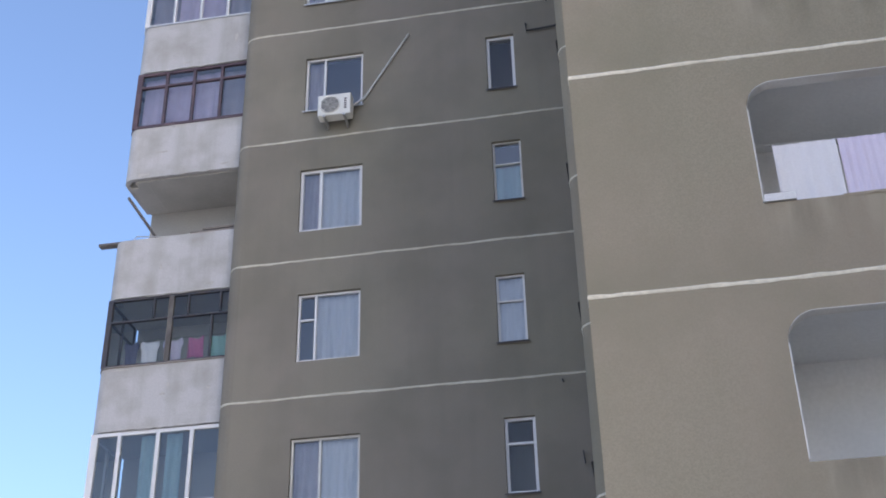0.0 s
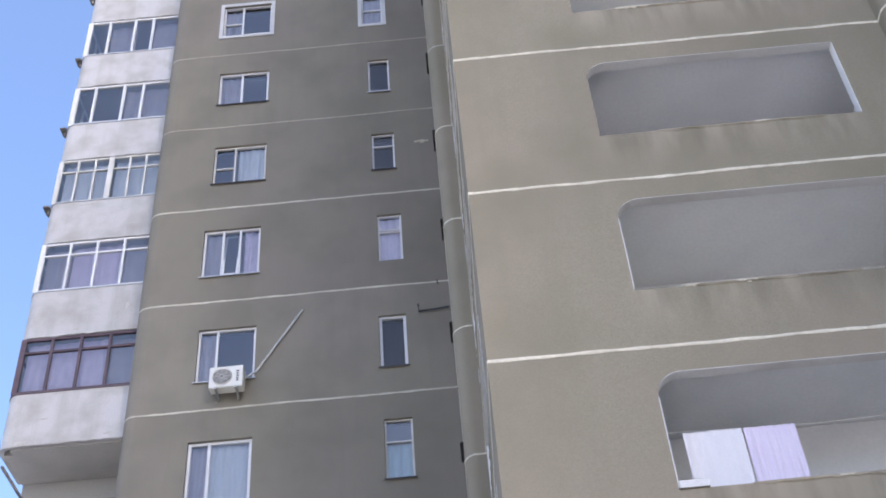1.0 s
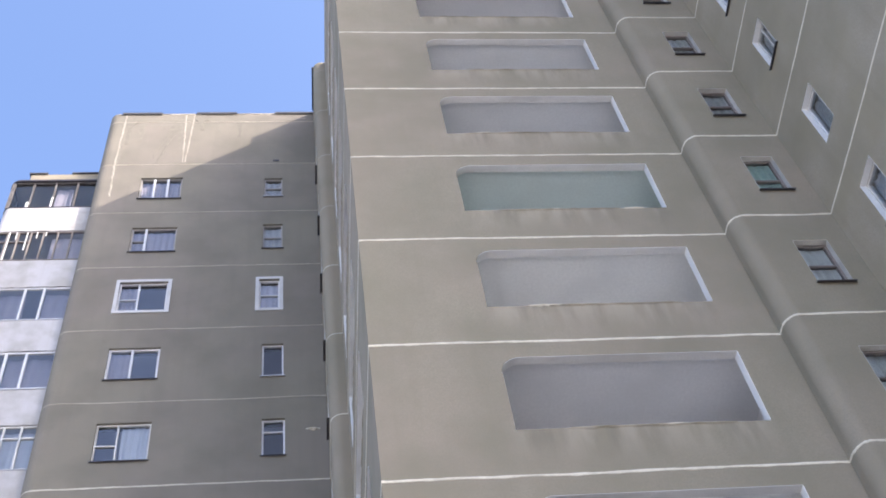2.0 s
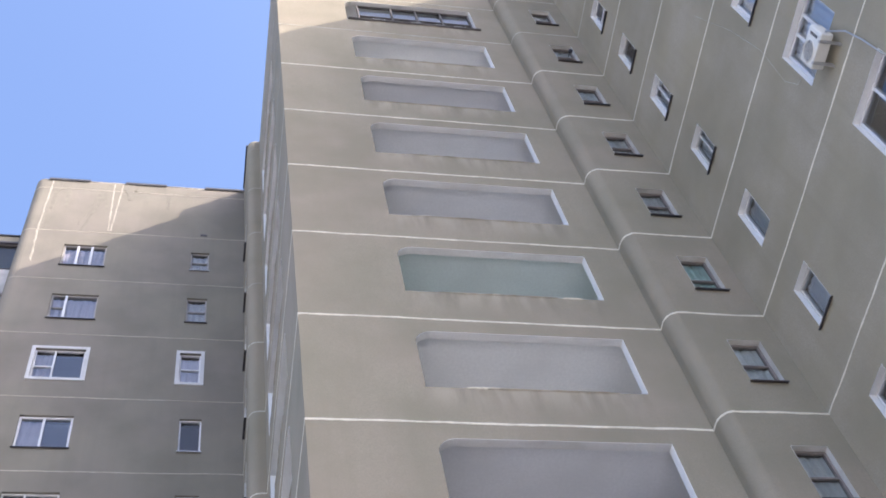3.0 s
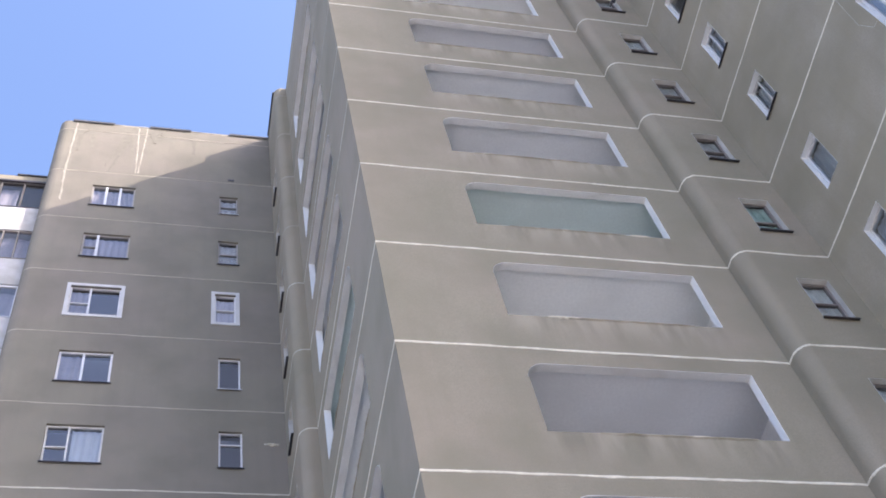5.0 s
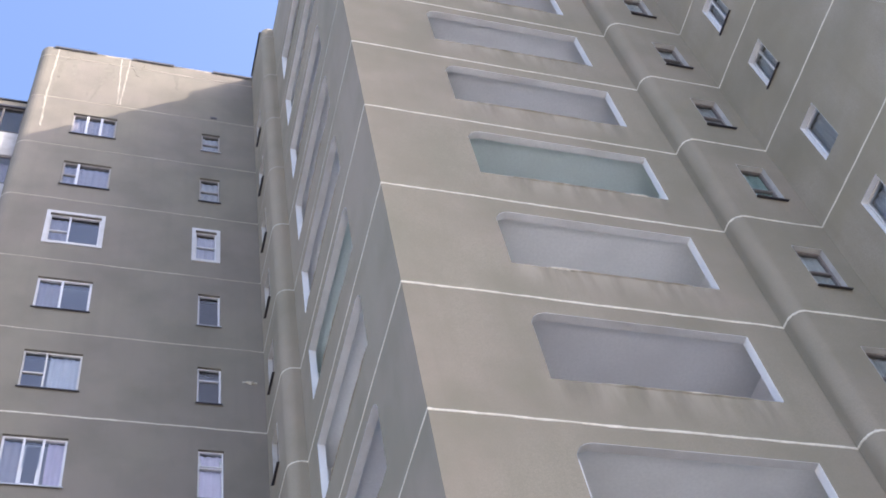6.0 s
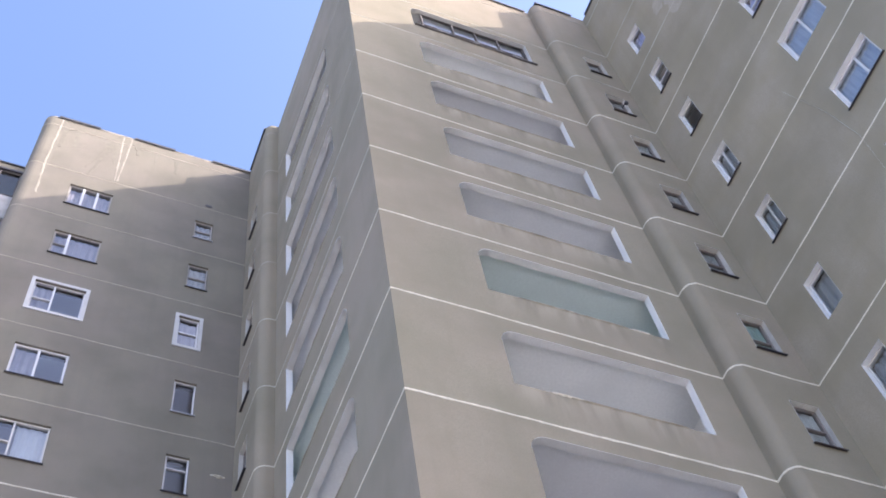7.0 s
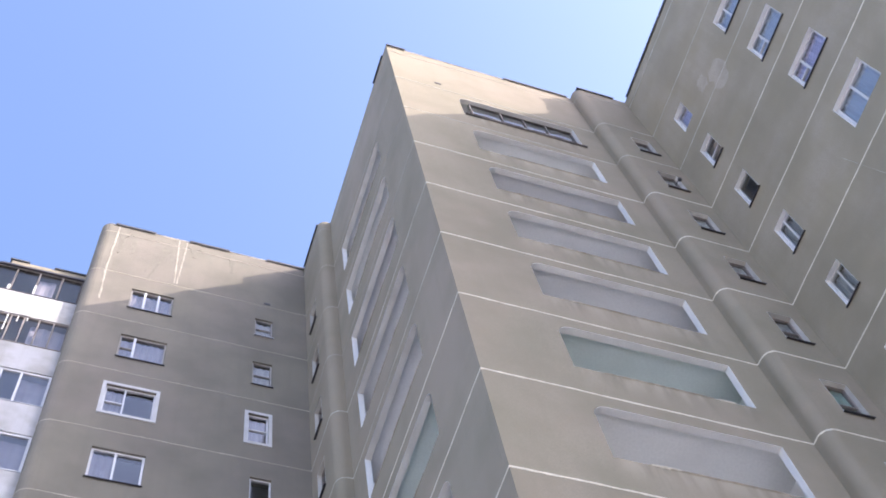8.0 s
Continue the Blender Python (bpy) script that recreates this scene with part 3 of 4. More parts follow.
WEST_SMALL = {
    1: dict(label="narrow old window with a cross bar and grey glass", curtain=M_BLIND, transoms={0: 0.5}, sill=M_GALV, mat=M_AGED, glass=M_GLASS_OLD),
    2: dict(label="narrow old window with a cross bar and metal sill", curtain=M_BLIND, transoms={0: 0.5}, sill=DK, mat=M_AGED, glass=M_GLASS_OLD),
    3: dict(net=(0.0, 1.0), label="narrow white plastic window in a broad white surround", transoms={0: 0.5}, surround=0.085, fw=0.06),
    4: dict(label="narrow single-light white window", glass=M_GLASS_OLD, sill=M_GALV, fw=0.05),
    5: dict(label="narrow white window with a top light and metal sill", glass=M_GLASS_OLD, transoms={0: 0.68}, sill=DK, fw=0.05),
    6: dict(label="narrow white window with the top vent tilted open", transoms={0: 0.64}, fw=0.05, open_vent=1, curtain=M_CURTAIN_PINK, curtain_span=(0.0, 1.0)),
    7: dict(label="narrow single-light white plastic window", glass=M_GLASS_OLD, sill=DK, fw=0.075),
    8: dict(label="narrow old window with a cross bar and bluish half curtain", curtain_to=0.63, transoms={0: 0.63}, sill=DK, fw=0.045, mat=M_OLDWHITE, curtain=M_CURTAIN_TEAL),
    9: dict(label="narrow white window with a cross bar and pale blind", transoms={0: 0.62}, sill=DK, fw=0.05, curtain=M_CURTAIN),
    10: dict(label="narrow white plastic window with a top light", glass=M_GLASS_OLD, transoms={0: 0.66}, sill=DK, fw=0.065),
    11: dict(label="narrow white plastic window", transoms={0: 0.6}, sill=DK),
    12: dict(label="narrow white plastic window", transoms={0: 0.6}, sill=DK),
}
EAST_BIG = {
    # curtains of rows 1 to 6 are added to lighten panes that reflect the sky
    1: dict(curtain=M_CURTAIN, curtain_gap=0.1, label="white window with a small side light and dark metal sill", splits=(0.36,), sill=DK, fw=0.07),
    2: dict(curtain=M_CURTAIN, curtain_gap=0.1, label="white window with divided side light and metal sill", splits=(0.34,), transoms={0: 0.5}, sill=DK, fw=0.07),
    3: dict(curtain=M_CURTAIN_PINK, curtain_gap=0.1, label="white window with divided side light, vent ajar", splits=(0.34,), transoms={0: 0.5}, sill=DK, fw=0.07, open_vent=0),
    4: dict(curtain=M_CURTAIN, curtain_gap=0.1, label="white plastic two-light window with white reveals", splits=(0.5,), fw=0.08),
    5: dict(curtain=M_CURTAIN, curtain_gap=0.1, label="white plastic window with dark metal sill", splits=(0.6,), sill=DK, fw=0.075),
    6: dict(curtain=M_CURTAIN, curtain_gap=0.1, label="white three-light window behind an outdoor cooling unit", splits=(0.36, 0.64), transoms={1: 0.5}, fw=0.08),
    7: dict(label="white plastic two-light window", splits=(0.5,), fw=0.07),
}
EAST_SMALL = {
    1: dict(label="narrow white plastic window with white reveals", sill=None, fw=0.08, mat=M_PVC, curtain=M_CURTAIN_PINK),
    2: dict(label="narrow white window with thick reveals and metal sill", transoms={0: 0.5}, sill=DK, fw=0.07),
    3: dict(label="narrow white window with a dark metal sill", transoms={}, sill=DK, fw=0.06, **OLD),
    4: dict(label="narrow white window with pale reveals and metal sill", glass=M_GLASS_OLD, curtain=M_BLIND, splits=(0.5,), sill=DK, fw=0.07),
    5: dict(label="narrow two-light window with metal sill", glass=M_GLASS_OLD, curtain=M_BLIND, splits=(0.55,), sill=DK, fw=0.05, mat=M_OLDWHITE),
    6: dict(label="narrow plain window with white reveals and a grey blind", fw=0.06, glass=M_GLASS_OLD, curtain=M_BLIND),
    # the white curtain gives these panes their hazy, washed-out paleness
    7: dict(label="narrow window paled by a white curtain, with metal sill", sill=DK, fw=0.05, mat=M_OLDWHITE, curtain=M_CURTAIN),
}
for row in ROWS:
    z = floor_z(row)
    for f, big, small in ((FA, WEST_BIG, WEST_SMALL), (FC, EAST_BIG, EAST_SMALL)):
        east = dict(recess=0.11, jamb=M_REVEAL, slim=0.72) if f is FC else {}
        window(f, *big_at(f, row), group=G_BIG, **east, **big.get(row, WEST_BIG[11]))
        window(f, *small_at(f, row), group=G_SMALL, **east, **small.get(row, WEST_SMALL[11]))
    for f in (FB, FD):
        green = row in (6,) and f is FB
        window(f, *NICHE, z + 0.79, z + 1.99, d=BUMP, group=G_STRIP, transoms={0: 0.5 if row % 3 else 0.42}, sill=DK, sill_out=0.06, recess=0.1, jamb=M_JAMB, curtain_gap=0.085,
               label="narrow window with green curtain and dark metal sill" if green else "narrow old window with a cross bar and dark metal sill",
               mat=M_GREYWOOD, fw=0.04, glass=M_GLASS_OLD, curtain=M_CURTAIN_GREEN if green else M_STRIP_NET)


M_RUNOFF = material("run_off_render", (0.2, 0.183, 0.146), 0.95, grain=0.15, grain_scale=30, stain=(0.235, 0.215, 0.172), stain_scale=5, stain_amount=0.9, bump=0.4)


# ---------------------------------------------------------------- loggias of the middle block
def crumbs(f, u0, u1, d, z, rng, depth=0.03, drop=0.05, every=0.1):
    """A ragged strip of broken plaster along a lower edge."""
    bm, rings = bmesh.new(), []
    n = int((u1 - u0) / every)
    low = 0.0
    for k in range(n + 1):
        u = u0 + (u1 - u0) * k / n
        low = 0.6 * low + rng.uniform(-1, 1) * drop * 0.5
        q = depth * rng.uniform(0.3, 1.0)
        e = min(1.0, min(k, n - k) / 3)
        rings.append([bm.verts.new(f.at(u, d + o, zz)) for o, zz in ((-0.02, z + 0.012), (0.004 + q * 0.5 * e, z + 0.012), (0.004 + q * e, z - 0.01 - abs(low) * 0.5 * e), (0.002, z - 0.02 - abs(low) * e), (-0.02, z - 0.02))])
    for a, b in zip(rings, rings[1:]):
        for k in range(5):
            bm.faces.new((a[k], a[(k + 1) % 5], b[(k + 1) % 5], b[k]))
    bm.faces.new(rings[0])
    bm.faces.new(rings[-1])
    return bm


lrng = random.Random(5)
PALE_EDGE = {5: ((2.5, 2.75),), 6: ((3.35, 3.6), (4.75, 5.1)), 7: ((2.55, 3.15),), 8: ((4.0, 4.3),), 9: ((2.5, 2.75), (3.1, 3.5)), 10: ((3.6, 3.8),)}


def loggia(f, row):
    z = floor_z(row)
    green = row == 6
    paint = M_LOGGIA_GREEN if green else M_LOGGIA_WHITE if row in (2, 7, 9) else M_LOGGIA_GREY if row in (3, 8) else M_LOGGIA
    glazed = row == 1 and f is FB
    label = "glazed-in loggia with old grey frames" if glazed else ("open loggia with pale green walls and ceiling" if green else "open loggia with pale grey walls and ceiling")
    g = thing("loggia", f.at(3.7, -0.3, z), label, "loggia", "loggias of the middle block")
    i0, i1, back, top = 1.62, 6.16, (-1.95 if row == 9 else -1.6) if f is FB else -1.28, z + 2.54
    part("back_wall", one_box(f, i0, i1, back - 0.12, back, z + 0.02, top), paint, g)
    part("side_wall", one_box(f, i0 - 0.1, i0 - 0.002, back - 0.12, -LOG_T - 0.003, z + 0.02, top), paint, g)
    part("side_wall", one_box(f, i1 + 0.002, i1 + 0.1, back - 0.12, -LOG_T - 0.003, z + 0.02, top), paint, g)
    part("ceiling", one_box(f, i0 - 0.1, i1 + 0.1, back - 0.12, -LOG_T - 0.003, top + 0.002, top + 0.14), paint, g)
    part("floor", one_box(f, i0 - 0.1, i1 + 0.1, back - 0.12, -LOG_T - 0.003, z - 0.14, z + 0.018), M_OLDWHITE, g)
    h0, h1 = z + L_SILL, z + L_HEAD
    if not glazed:
        part("reveal", one_box(f, LOG[1] - 0.012, LOG[1] - 0.001, -LOG_T, 0.004, h0 + 0.02, h1 - 0.013), M_REVEAL, g, "bright white painted reveal")
        part("reveal", one_box(f, LOG[0] + 0.001, LOG[0] + 0.012, -LOG_T, 0.005 if row > 8 else -0.001, h0 + 0.02, h1 - 0.34), M_REVEAL if row > 8 else M_WALL_WARM, g, "painted edge of the opening")
    arc = [(LOG[0] + 0.32 - 0.31 * math.cos(radians(a)), h1 - 0.32 + 0.31 * math.sin(radians(a))) for a in range(0, 91, 10)] + [(LOG[1] - 0.002, h1 - 0.01)]
    bm = bmesh.new()
    rings = [[bm.verts.new(f.at(u, dd, zz)) for dd in (0.004, -LOG_T)] for u, zz in arc]
    for a, b in zip(rings, rings[1:]):
        bm.faces.new((a[0], b[0], b[1], a[1]))
    up = bmesh.ops.extrude_face_region(bm, geom=list(bm.faces))
    bmesh.ops.translate(bm, verts=[v for v in up["geom"] if isinstance(v, bmesh.types.BMVert)], vec=(0, 0, 0.008))
    part("head_reveal", bm, M_HEAD, g, "pale painted underside of the opening")
    part("sill_edge", crumbs(f, LOG[0] + lrng.uniform(0.05, 0.9), LOG[1] - lrng.uniform(0.05, 0.9), 0.0, h0, lrng, 0.022, 0.03 if row % 2 else 0.05), M_WALL_WARM, g, "broken plaster edge")
    if f is FB and row in PALE_EDGE:
        for a, b in PALE_EDGE[row]:
            part("bare_edge", crumbs(f, a, b, 0.004, h0 + 0.004, lrng, 0.026, 0.03, 0.06), M_SEAM, g, "bare pale plaster where the edge broke off")
    if glazed:
        glaze(f, LOG[0] + 0.36, LOG[1] - 0.02, h0 + 0.02, h1 - 0.02, g, (0.3, 0.52, 0.74), {k: 0.45 for k in range(4)}, 0.045, -0.1, M_OLDBAR, M_GLASS_OLD, nested=True)
        part("bottom_rail", one_box(f, LOG[0] + 0.02, LOG[1] + 0.1, -0.02, 0.06, h0 - 0.01, h0 + 0.04, bevel=0.008), M_OLDBAR, g, "dark rotten rail along the sill")
        for a, b in ((2.55, 2.95), (3.62, 3.95), (4.3, 4.62), (4.85, 5.2)):
            part("flaked_strip", one_box(f, a, b, 0.005, 0.055, h0 + 0.0425, h0 + 0.075, bevel=0.006), M_OLDWHITE, g, "flaked white strip left on the rail")
        part("reveal", one_box(f, LOG[1] - 0.012, LOG[1] - 0.001, -LOG_T, 0.004, h0 + 0.05, h1 - 0.013), M_HEAD, g, "pale painted reveal")
    return g


for row in ROWS:
    for f in (FB, FD):
        loggia(f, row)


# ---------------------------------------------------------------- balconies of the west wing
BF = -0.5
B_END = 9.38


def around(inset=0.0, r=0.26):
    """The plan line of a balcony's edge: front, rounded outer corner, side."""
    e, d = B_END - inset, BF - inset
    rr = r - inset
    return [(WING_END - 0.2, d), (e - rr, d)] + [(e - rr + rr * math.sin(radians(a)), d - rr + rr * math.cos(radians(a))) for a in (15, 30, 45, 60, 75, 90)] + [(e, -1.88)]


# along, above the floor, width, height
SMUDGES = {5: ((7.3, 0.3, 0.2, 0.05), (8.4, 1.05, 0.5, 0.06)), 6: ((7.1, 0.55, 0.1, 0.3), (8.2, 0.02, 0.25, 0.05)),
           7: ((8.9, -0.05, 0.34, 0.12), (8.55, 0.5, 0.3, 0.05), (7.15, 0.02, 0.2, 0.06), (8.3, 1.12, 0.2, 0.06)),
           8: ((8.3, 0.5, 0.07, 0.16), (7.25, 0.02, 0.22, 0.08), (6.75, 0.6, 0.07, 0.2)),
           9: ((8.0, 0.55, 0.14, 0.07), (7.9, 0.72, 0.06, 0.1), (8.9, 1.12, 0.35, 0.06), (7.1, 0.6, 0.1, 0.08)), 10: ((8.5, 0.7, 0.2, 0.05),)}


def balcony(f, row, label, style):
    z = floor_z(row)
    b = thing("balcony", f.at(8.0, -1.2, z), label, "balcony", "balconies of the west wing")
    part("parapet", profile_wall(f, around(), z - 0.12, z + 1.2, 0.09), M_WHITEWASH, b, "patchy whitewashed parapet")
    part("slab", one_box(f, WING_END + 0.004, B_END - 0.5, -1.88, BF - 0.1, z - 0.15, z), M_SOFFIT, b)
    part("side_slab", one_box(f, B_END - 0.498, B_END - 0.1, -1.88, BF - 0.28, z - 0.15, z), M_SOFFIT, b)
    part("corner_slab", one_box(f, B_END - 0.498, B_END - 0.27, BF - 0.279, BF - 0.1, z - 0.15, z), M_SOFFIT, b)
    part("back_wall", one_box(f, WING_END + 0.004, B_END - 0.12, -1.898, -1.86, z + 0.002, z + 2.64), M_BALC, b)
    part("lower_edge", crumbs(f, WING_END + 0.05, B_END - 0.5, BF, z - 0.1, lrng, 0.02, 0.05), M_WHITEWASH, b)
    for u, zz, w, h in SMUDGES.get(row, ()):
        loop = []
        for k in range(14):
            a, q = k * math.tau / 14, lrng.uniform(0.6, 1.1)
            loop.append((u + math.cos(a) * w / 2 * q, z + zz + math.sin(a) * h / 2 * q))
        part("smudge", slab(f, loop, [], BF + 0.003, BF - 0.006), M_SMUDGE, b, "sooty smudge")
    if style is None:
        return b
    z0, z1 = z + 1.2, z + 2.66
    u0, u1 = WING_END + 0.02, B_END - 0.12
    d = BF - 0.02
    panes = glaze(f, u0, u1, z0 + 0.002, z1, b, style["splits"], style.get("transoms", {}), style.get("fw", 0.06), d, style["mat"], style.get("glass", M_GLASS), 0.07, nested=True)
    side = Facade(f.at(u1 + 0.06, d - 0.08, 0)[:2], tuple(-x for x in f.n[:2]), tuple(f.a[:2]))
    glaze(side, 0.0, 1.2, z0 + 0.002, z1, b, (0.5,), {0: 0.7, 1: 0.7} if style.get("transoms") else {}, style.get("fw", 0.06), 0.0, style["mat"], style.get("glass", M_GLASS), 0.05, nested=True)
    part("corner_post", one_box(f, u1 + 0.002, u1 + 0.06, d - 0.075, d - 0.002, z0 + 0.002, z1), style["mat"], b)
    part("ledge", profile_wall(f, around(-0.02, 0.26), z0 - 0.03, z0 - 0.002, 0.08), style.get("ledge", M_GALV), b, "thin metal ledge")
    if row in (2, 3, 4, 5):
        # end of the ledge's bearer, past the outer corner
        bm = one_box(f, B_END - 0.02, B_END + 0.13, BF - 0.3, BF - 0.02, z0 - 0.1, z0 - 0.034, bevel=0.01)
        box(bm, f, B_END - 0.005, B_END + 0.04, BF - 0.2, BF - 0.12, z0 - 0.26, z0 - 0.101)
        part("bearer", bm, M_OLDBAR, b, "dark bearer end under the ledge")
    for s0, s1 in style.get("nets", ()):
        part("net_curtain", drape(f, u0 + (u1 - u0) * s0, u0 + (u1 - u0) * s1, d - 0.24, z0 + 0.02, z1 - 0.04, max(2, int((s1 - s0) * 10))), M_NET, b, "dim mauve-grey net curtain")
    for s0, v0, v1, w in style.get("bars", ()):
        u = u0 + (u1 - u0) * s0
        part("glazing_bar", one_box(f, u - w / 2, u + w / 2, d - 0.066, d + 0.006, z0 + (z1 - z0) * v0, z0 + (z1 - z0) * v1), M_OLDBAR if w > 0.05 else M_DARKMETAL, b)
    for s0, v0, v1, w in style.get("posts", ()):
        u = u0 + (u1 - u0) * s0
        part("white_post", one_box(f, u - w / 2, u + w / 2, d + 0.002, d + 0.02, z0 + (z1 - z0) * v0, z0 + (z1 - z0) * v1), M_OLDWHITE, b, "short white post nailed to the glazing")
    if style.get("curtain"):
        for s0, s1 in style["curtain_spans"]:
            part("curtain", drape(f, u0 + (u1 - u0) * s0, u0 + (u1 - u0) * s1, d - 0.2, z0 + 0.02, z1 - 0.04, max(2, int((s1 - s0) * 10))), style["curtain"], b, "hanging curtain behind the glass")
    return b


Q4 = (0.25, 0.5, 0.75)
T4 = {k: 0.74 for k in range(4)}
STYLES = {
    1: ("top balcony glazed with dark weathered wooden frames", dict(splits=(0.24, 0.5, 0.76), mat=M_OLDBAR, fw=0.045, nets=((0.3, 0.5),), glass=M_GLASS_OLD, ledge=M_DARKMETAL, posts=((0.5, 0.02, 0.4, 0.06), (0.78, 0.02, 0.22, 0.08)))),
    2: ("whitewashed balcony glazed with many small old panes", dict(splits=(0.16, 0.32, 0.48, 0.62, 0.76, 0.88), mat=M_GREYWOOD, transoms={4: 0.66, 5: 0.66, 6: 0.66}, fw=0.04, nets=((0.02, 0.4),), glass=M_GLASS_OLD, ledge=M_GREYWOOD, posts=((0.86, 0.02, 0.98, 0.04), (0.78, 0.72, 0.98, 0.03), (0.66, 0.35, 0.98, 0.035), (0.55, 0.76, 0.98, 0.035), (0.45, 0.84, 0.98, 0.035)))),
    3: ("whitewashed balcony glazed with white plastic frames", dict(splits=(0.3, 0.5, 0.78), mat=M_PVC, fw=0.06, nets=((0.02, 0.3), (0.5, 0.78)))),
    4: ("whitewashed balcony glazed with white plastic frames", dict(splits=(0.3, 0.5, 0.8), mat=M_PVC, fw=0.065, nets=((0.02, 0.5),))),
    5: ("stained balcony glazed with old white frames and top lights", dict(splits=(0.16, 0.32, 0.49, 0.66, 0.83), mat=M_OLDWHITE, transoms={k: 0.72 for k in range(6)}, fw=0.045, curtain=M_CURTAIN, curtain_spans=((0.02, 0.47), (0.5, 0.97)), posts=((0.5, 0.005, 0.995, 0.13),))),
    6: ("balcony glazed in white frames with top lights, mauve curtains", dict(splits=Q4, mat=M_PVC, transoms=T4, fw=0.05, curtain=M_CURTAIN_PINK, curtain_spans=((0.26, 0.74),), nets=((0.02, 0.25), (0.75, 0.98)))),
    7: ("balcony glazed in brown frames with mauve curtains", dict(splits=Q4, mat=M_BROWN, transoms=T4, fw=0.058, curtain=M_CURTAIN_PINK, curtain_spans=((0.26, 0.98),), nets=((0.02, 0.25),), ledge=M_BROWN)),
    8: ("open unglazed whitewashed balcony", None),
    9: ("balcony in thin dark metal glazing with drying clothes", dict(splits=(0.5,), mat=M_DARKMETAL, transoms={0: 0.66, 1: 0.66}, fw=0.04, glass=M_GLASS_OLD, ledge=M_GREYWOOD,
             bars=((0.5, 0.02, 0.98, 0.1), (0.1, 0.69, 0.97, 0.03), (0.36, 0.69, 0.97, 0.03), (0.64, 0.69, 0.97, 0.03), (0.16, 0.03, 0.63, 0.035)))),
    10: ("balcony glazed in white plastic frames with turquoise curtains", dict(splits=(0.24, 0.5, 0.8), mat=M_PVC, fw=0.07, curtain=M_CURTAIN_TEAL, curtain_spans=((0.34, 0.46), (0.52, 0.66)))),
    11: ("balcony glazed in white plastic frames", dict(splits=Q4, mat=M_PVC, fw=0.07)),
    12: ("balcony glazed in white plastic frames", dict(splits=Q4, mat=M_PVC, fw=0.07)),
}
for row, (label, style) in STYLES.items():
    balcony(FA, row, label, style)
canopy = thing("balcony_roof", FA.at(8, -1.2, TOP), "low concrete canopy with dark flashing over the balconies", "canopy")
part("parapet", profile_wall(FA, around(0.36, 0.42), TOP - 0.03, TOP + 0.93, 0.1), M_WALL_WARM, canopy, "stained tan parapet band")
part("deck", one_box(FA, WING_END + 0.004, B_END - 0.5, -1.88, BF - 0.48, TOP - 0.03, TOP + 0.3), M_CONCRETE, canopy)
part("slab", one_box(FA, WING_END + 0.004, B_END - 0.1, -1.88, BF - 0.1, TOP - 0.12, TOP - 0.032), M_CONCRETE, canopy)
part("edge_board", profile_wall(FA, around(-0.05, 0.3), TOP - 0.14, TOP - 0.06, 0.1), M_DARKMETAL, canopy, "dark edge board")
for u0, u1 in ((WING_END + 0.02, WING_END + 1.0), (B_END - 0.9, B_END - 0.33)):
    part("flashing", one_box(FA, u0, u1, BF - 0.5, BF - 0.31, TOP + 0.932, TOP + 0.99), M_FLASH, canopy, "dark metal flashing")


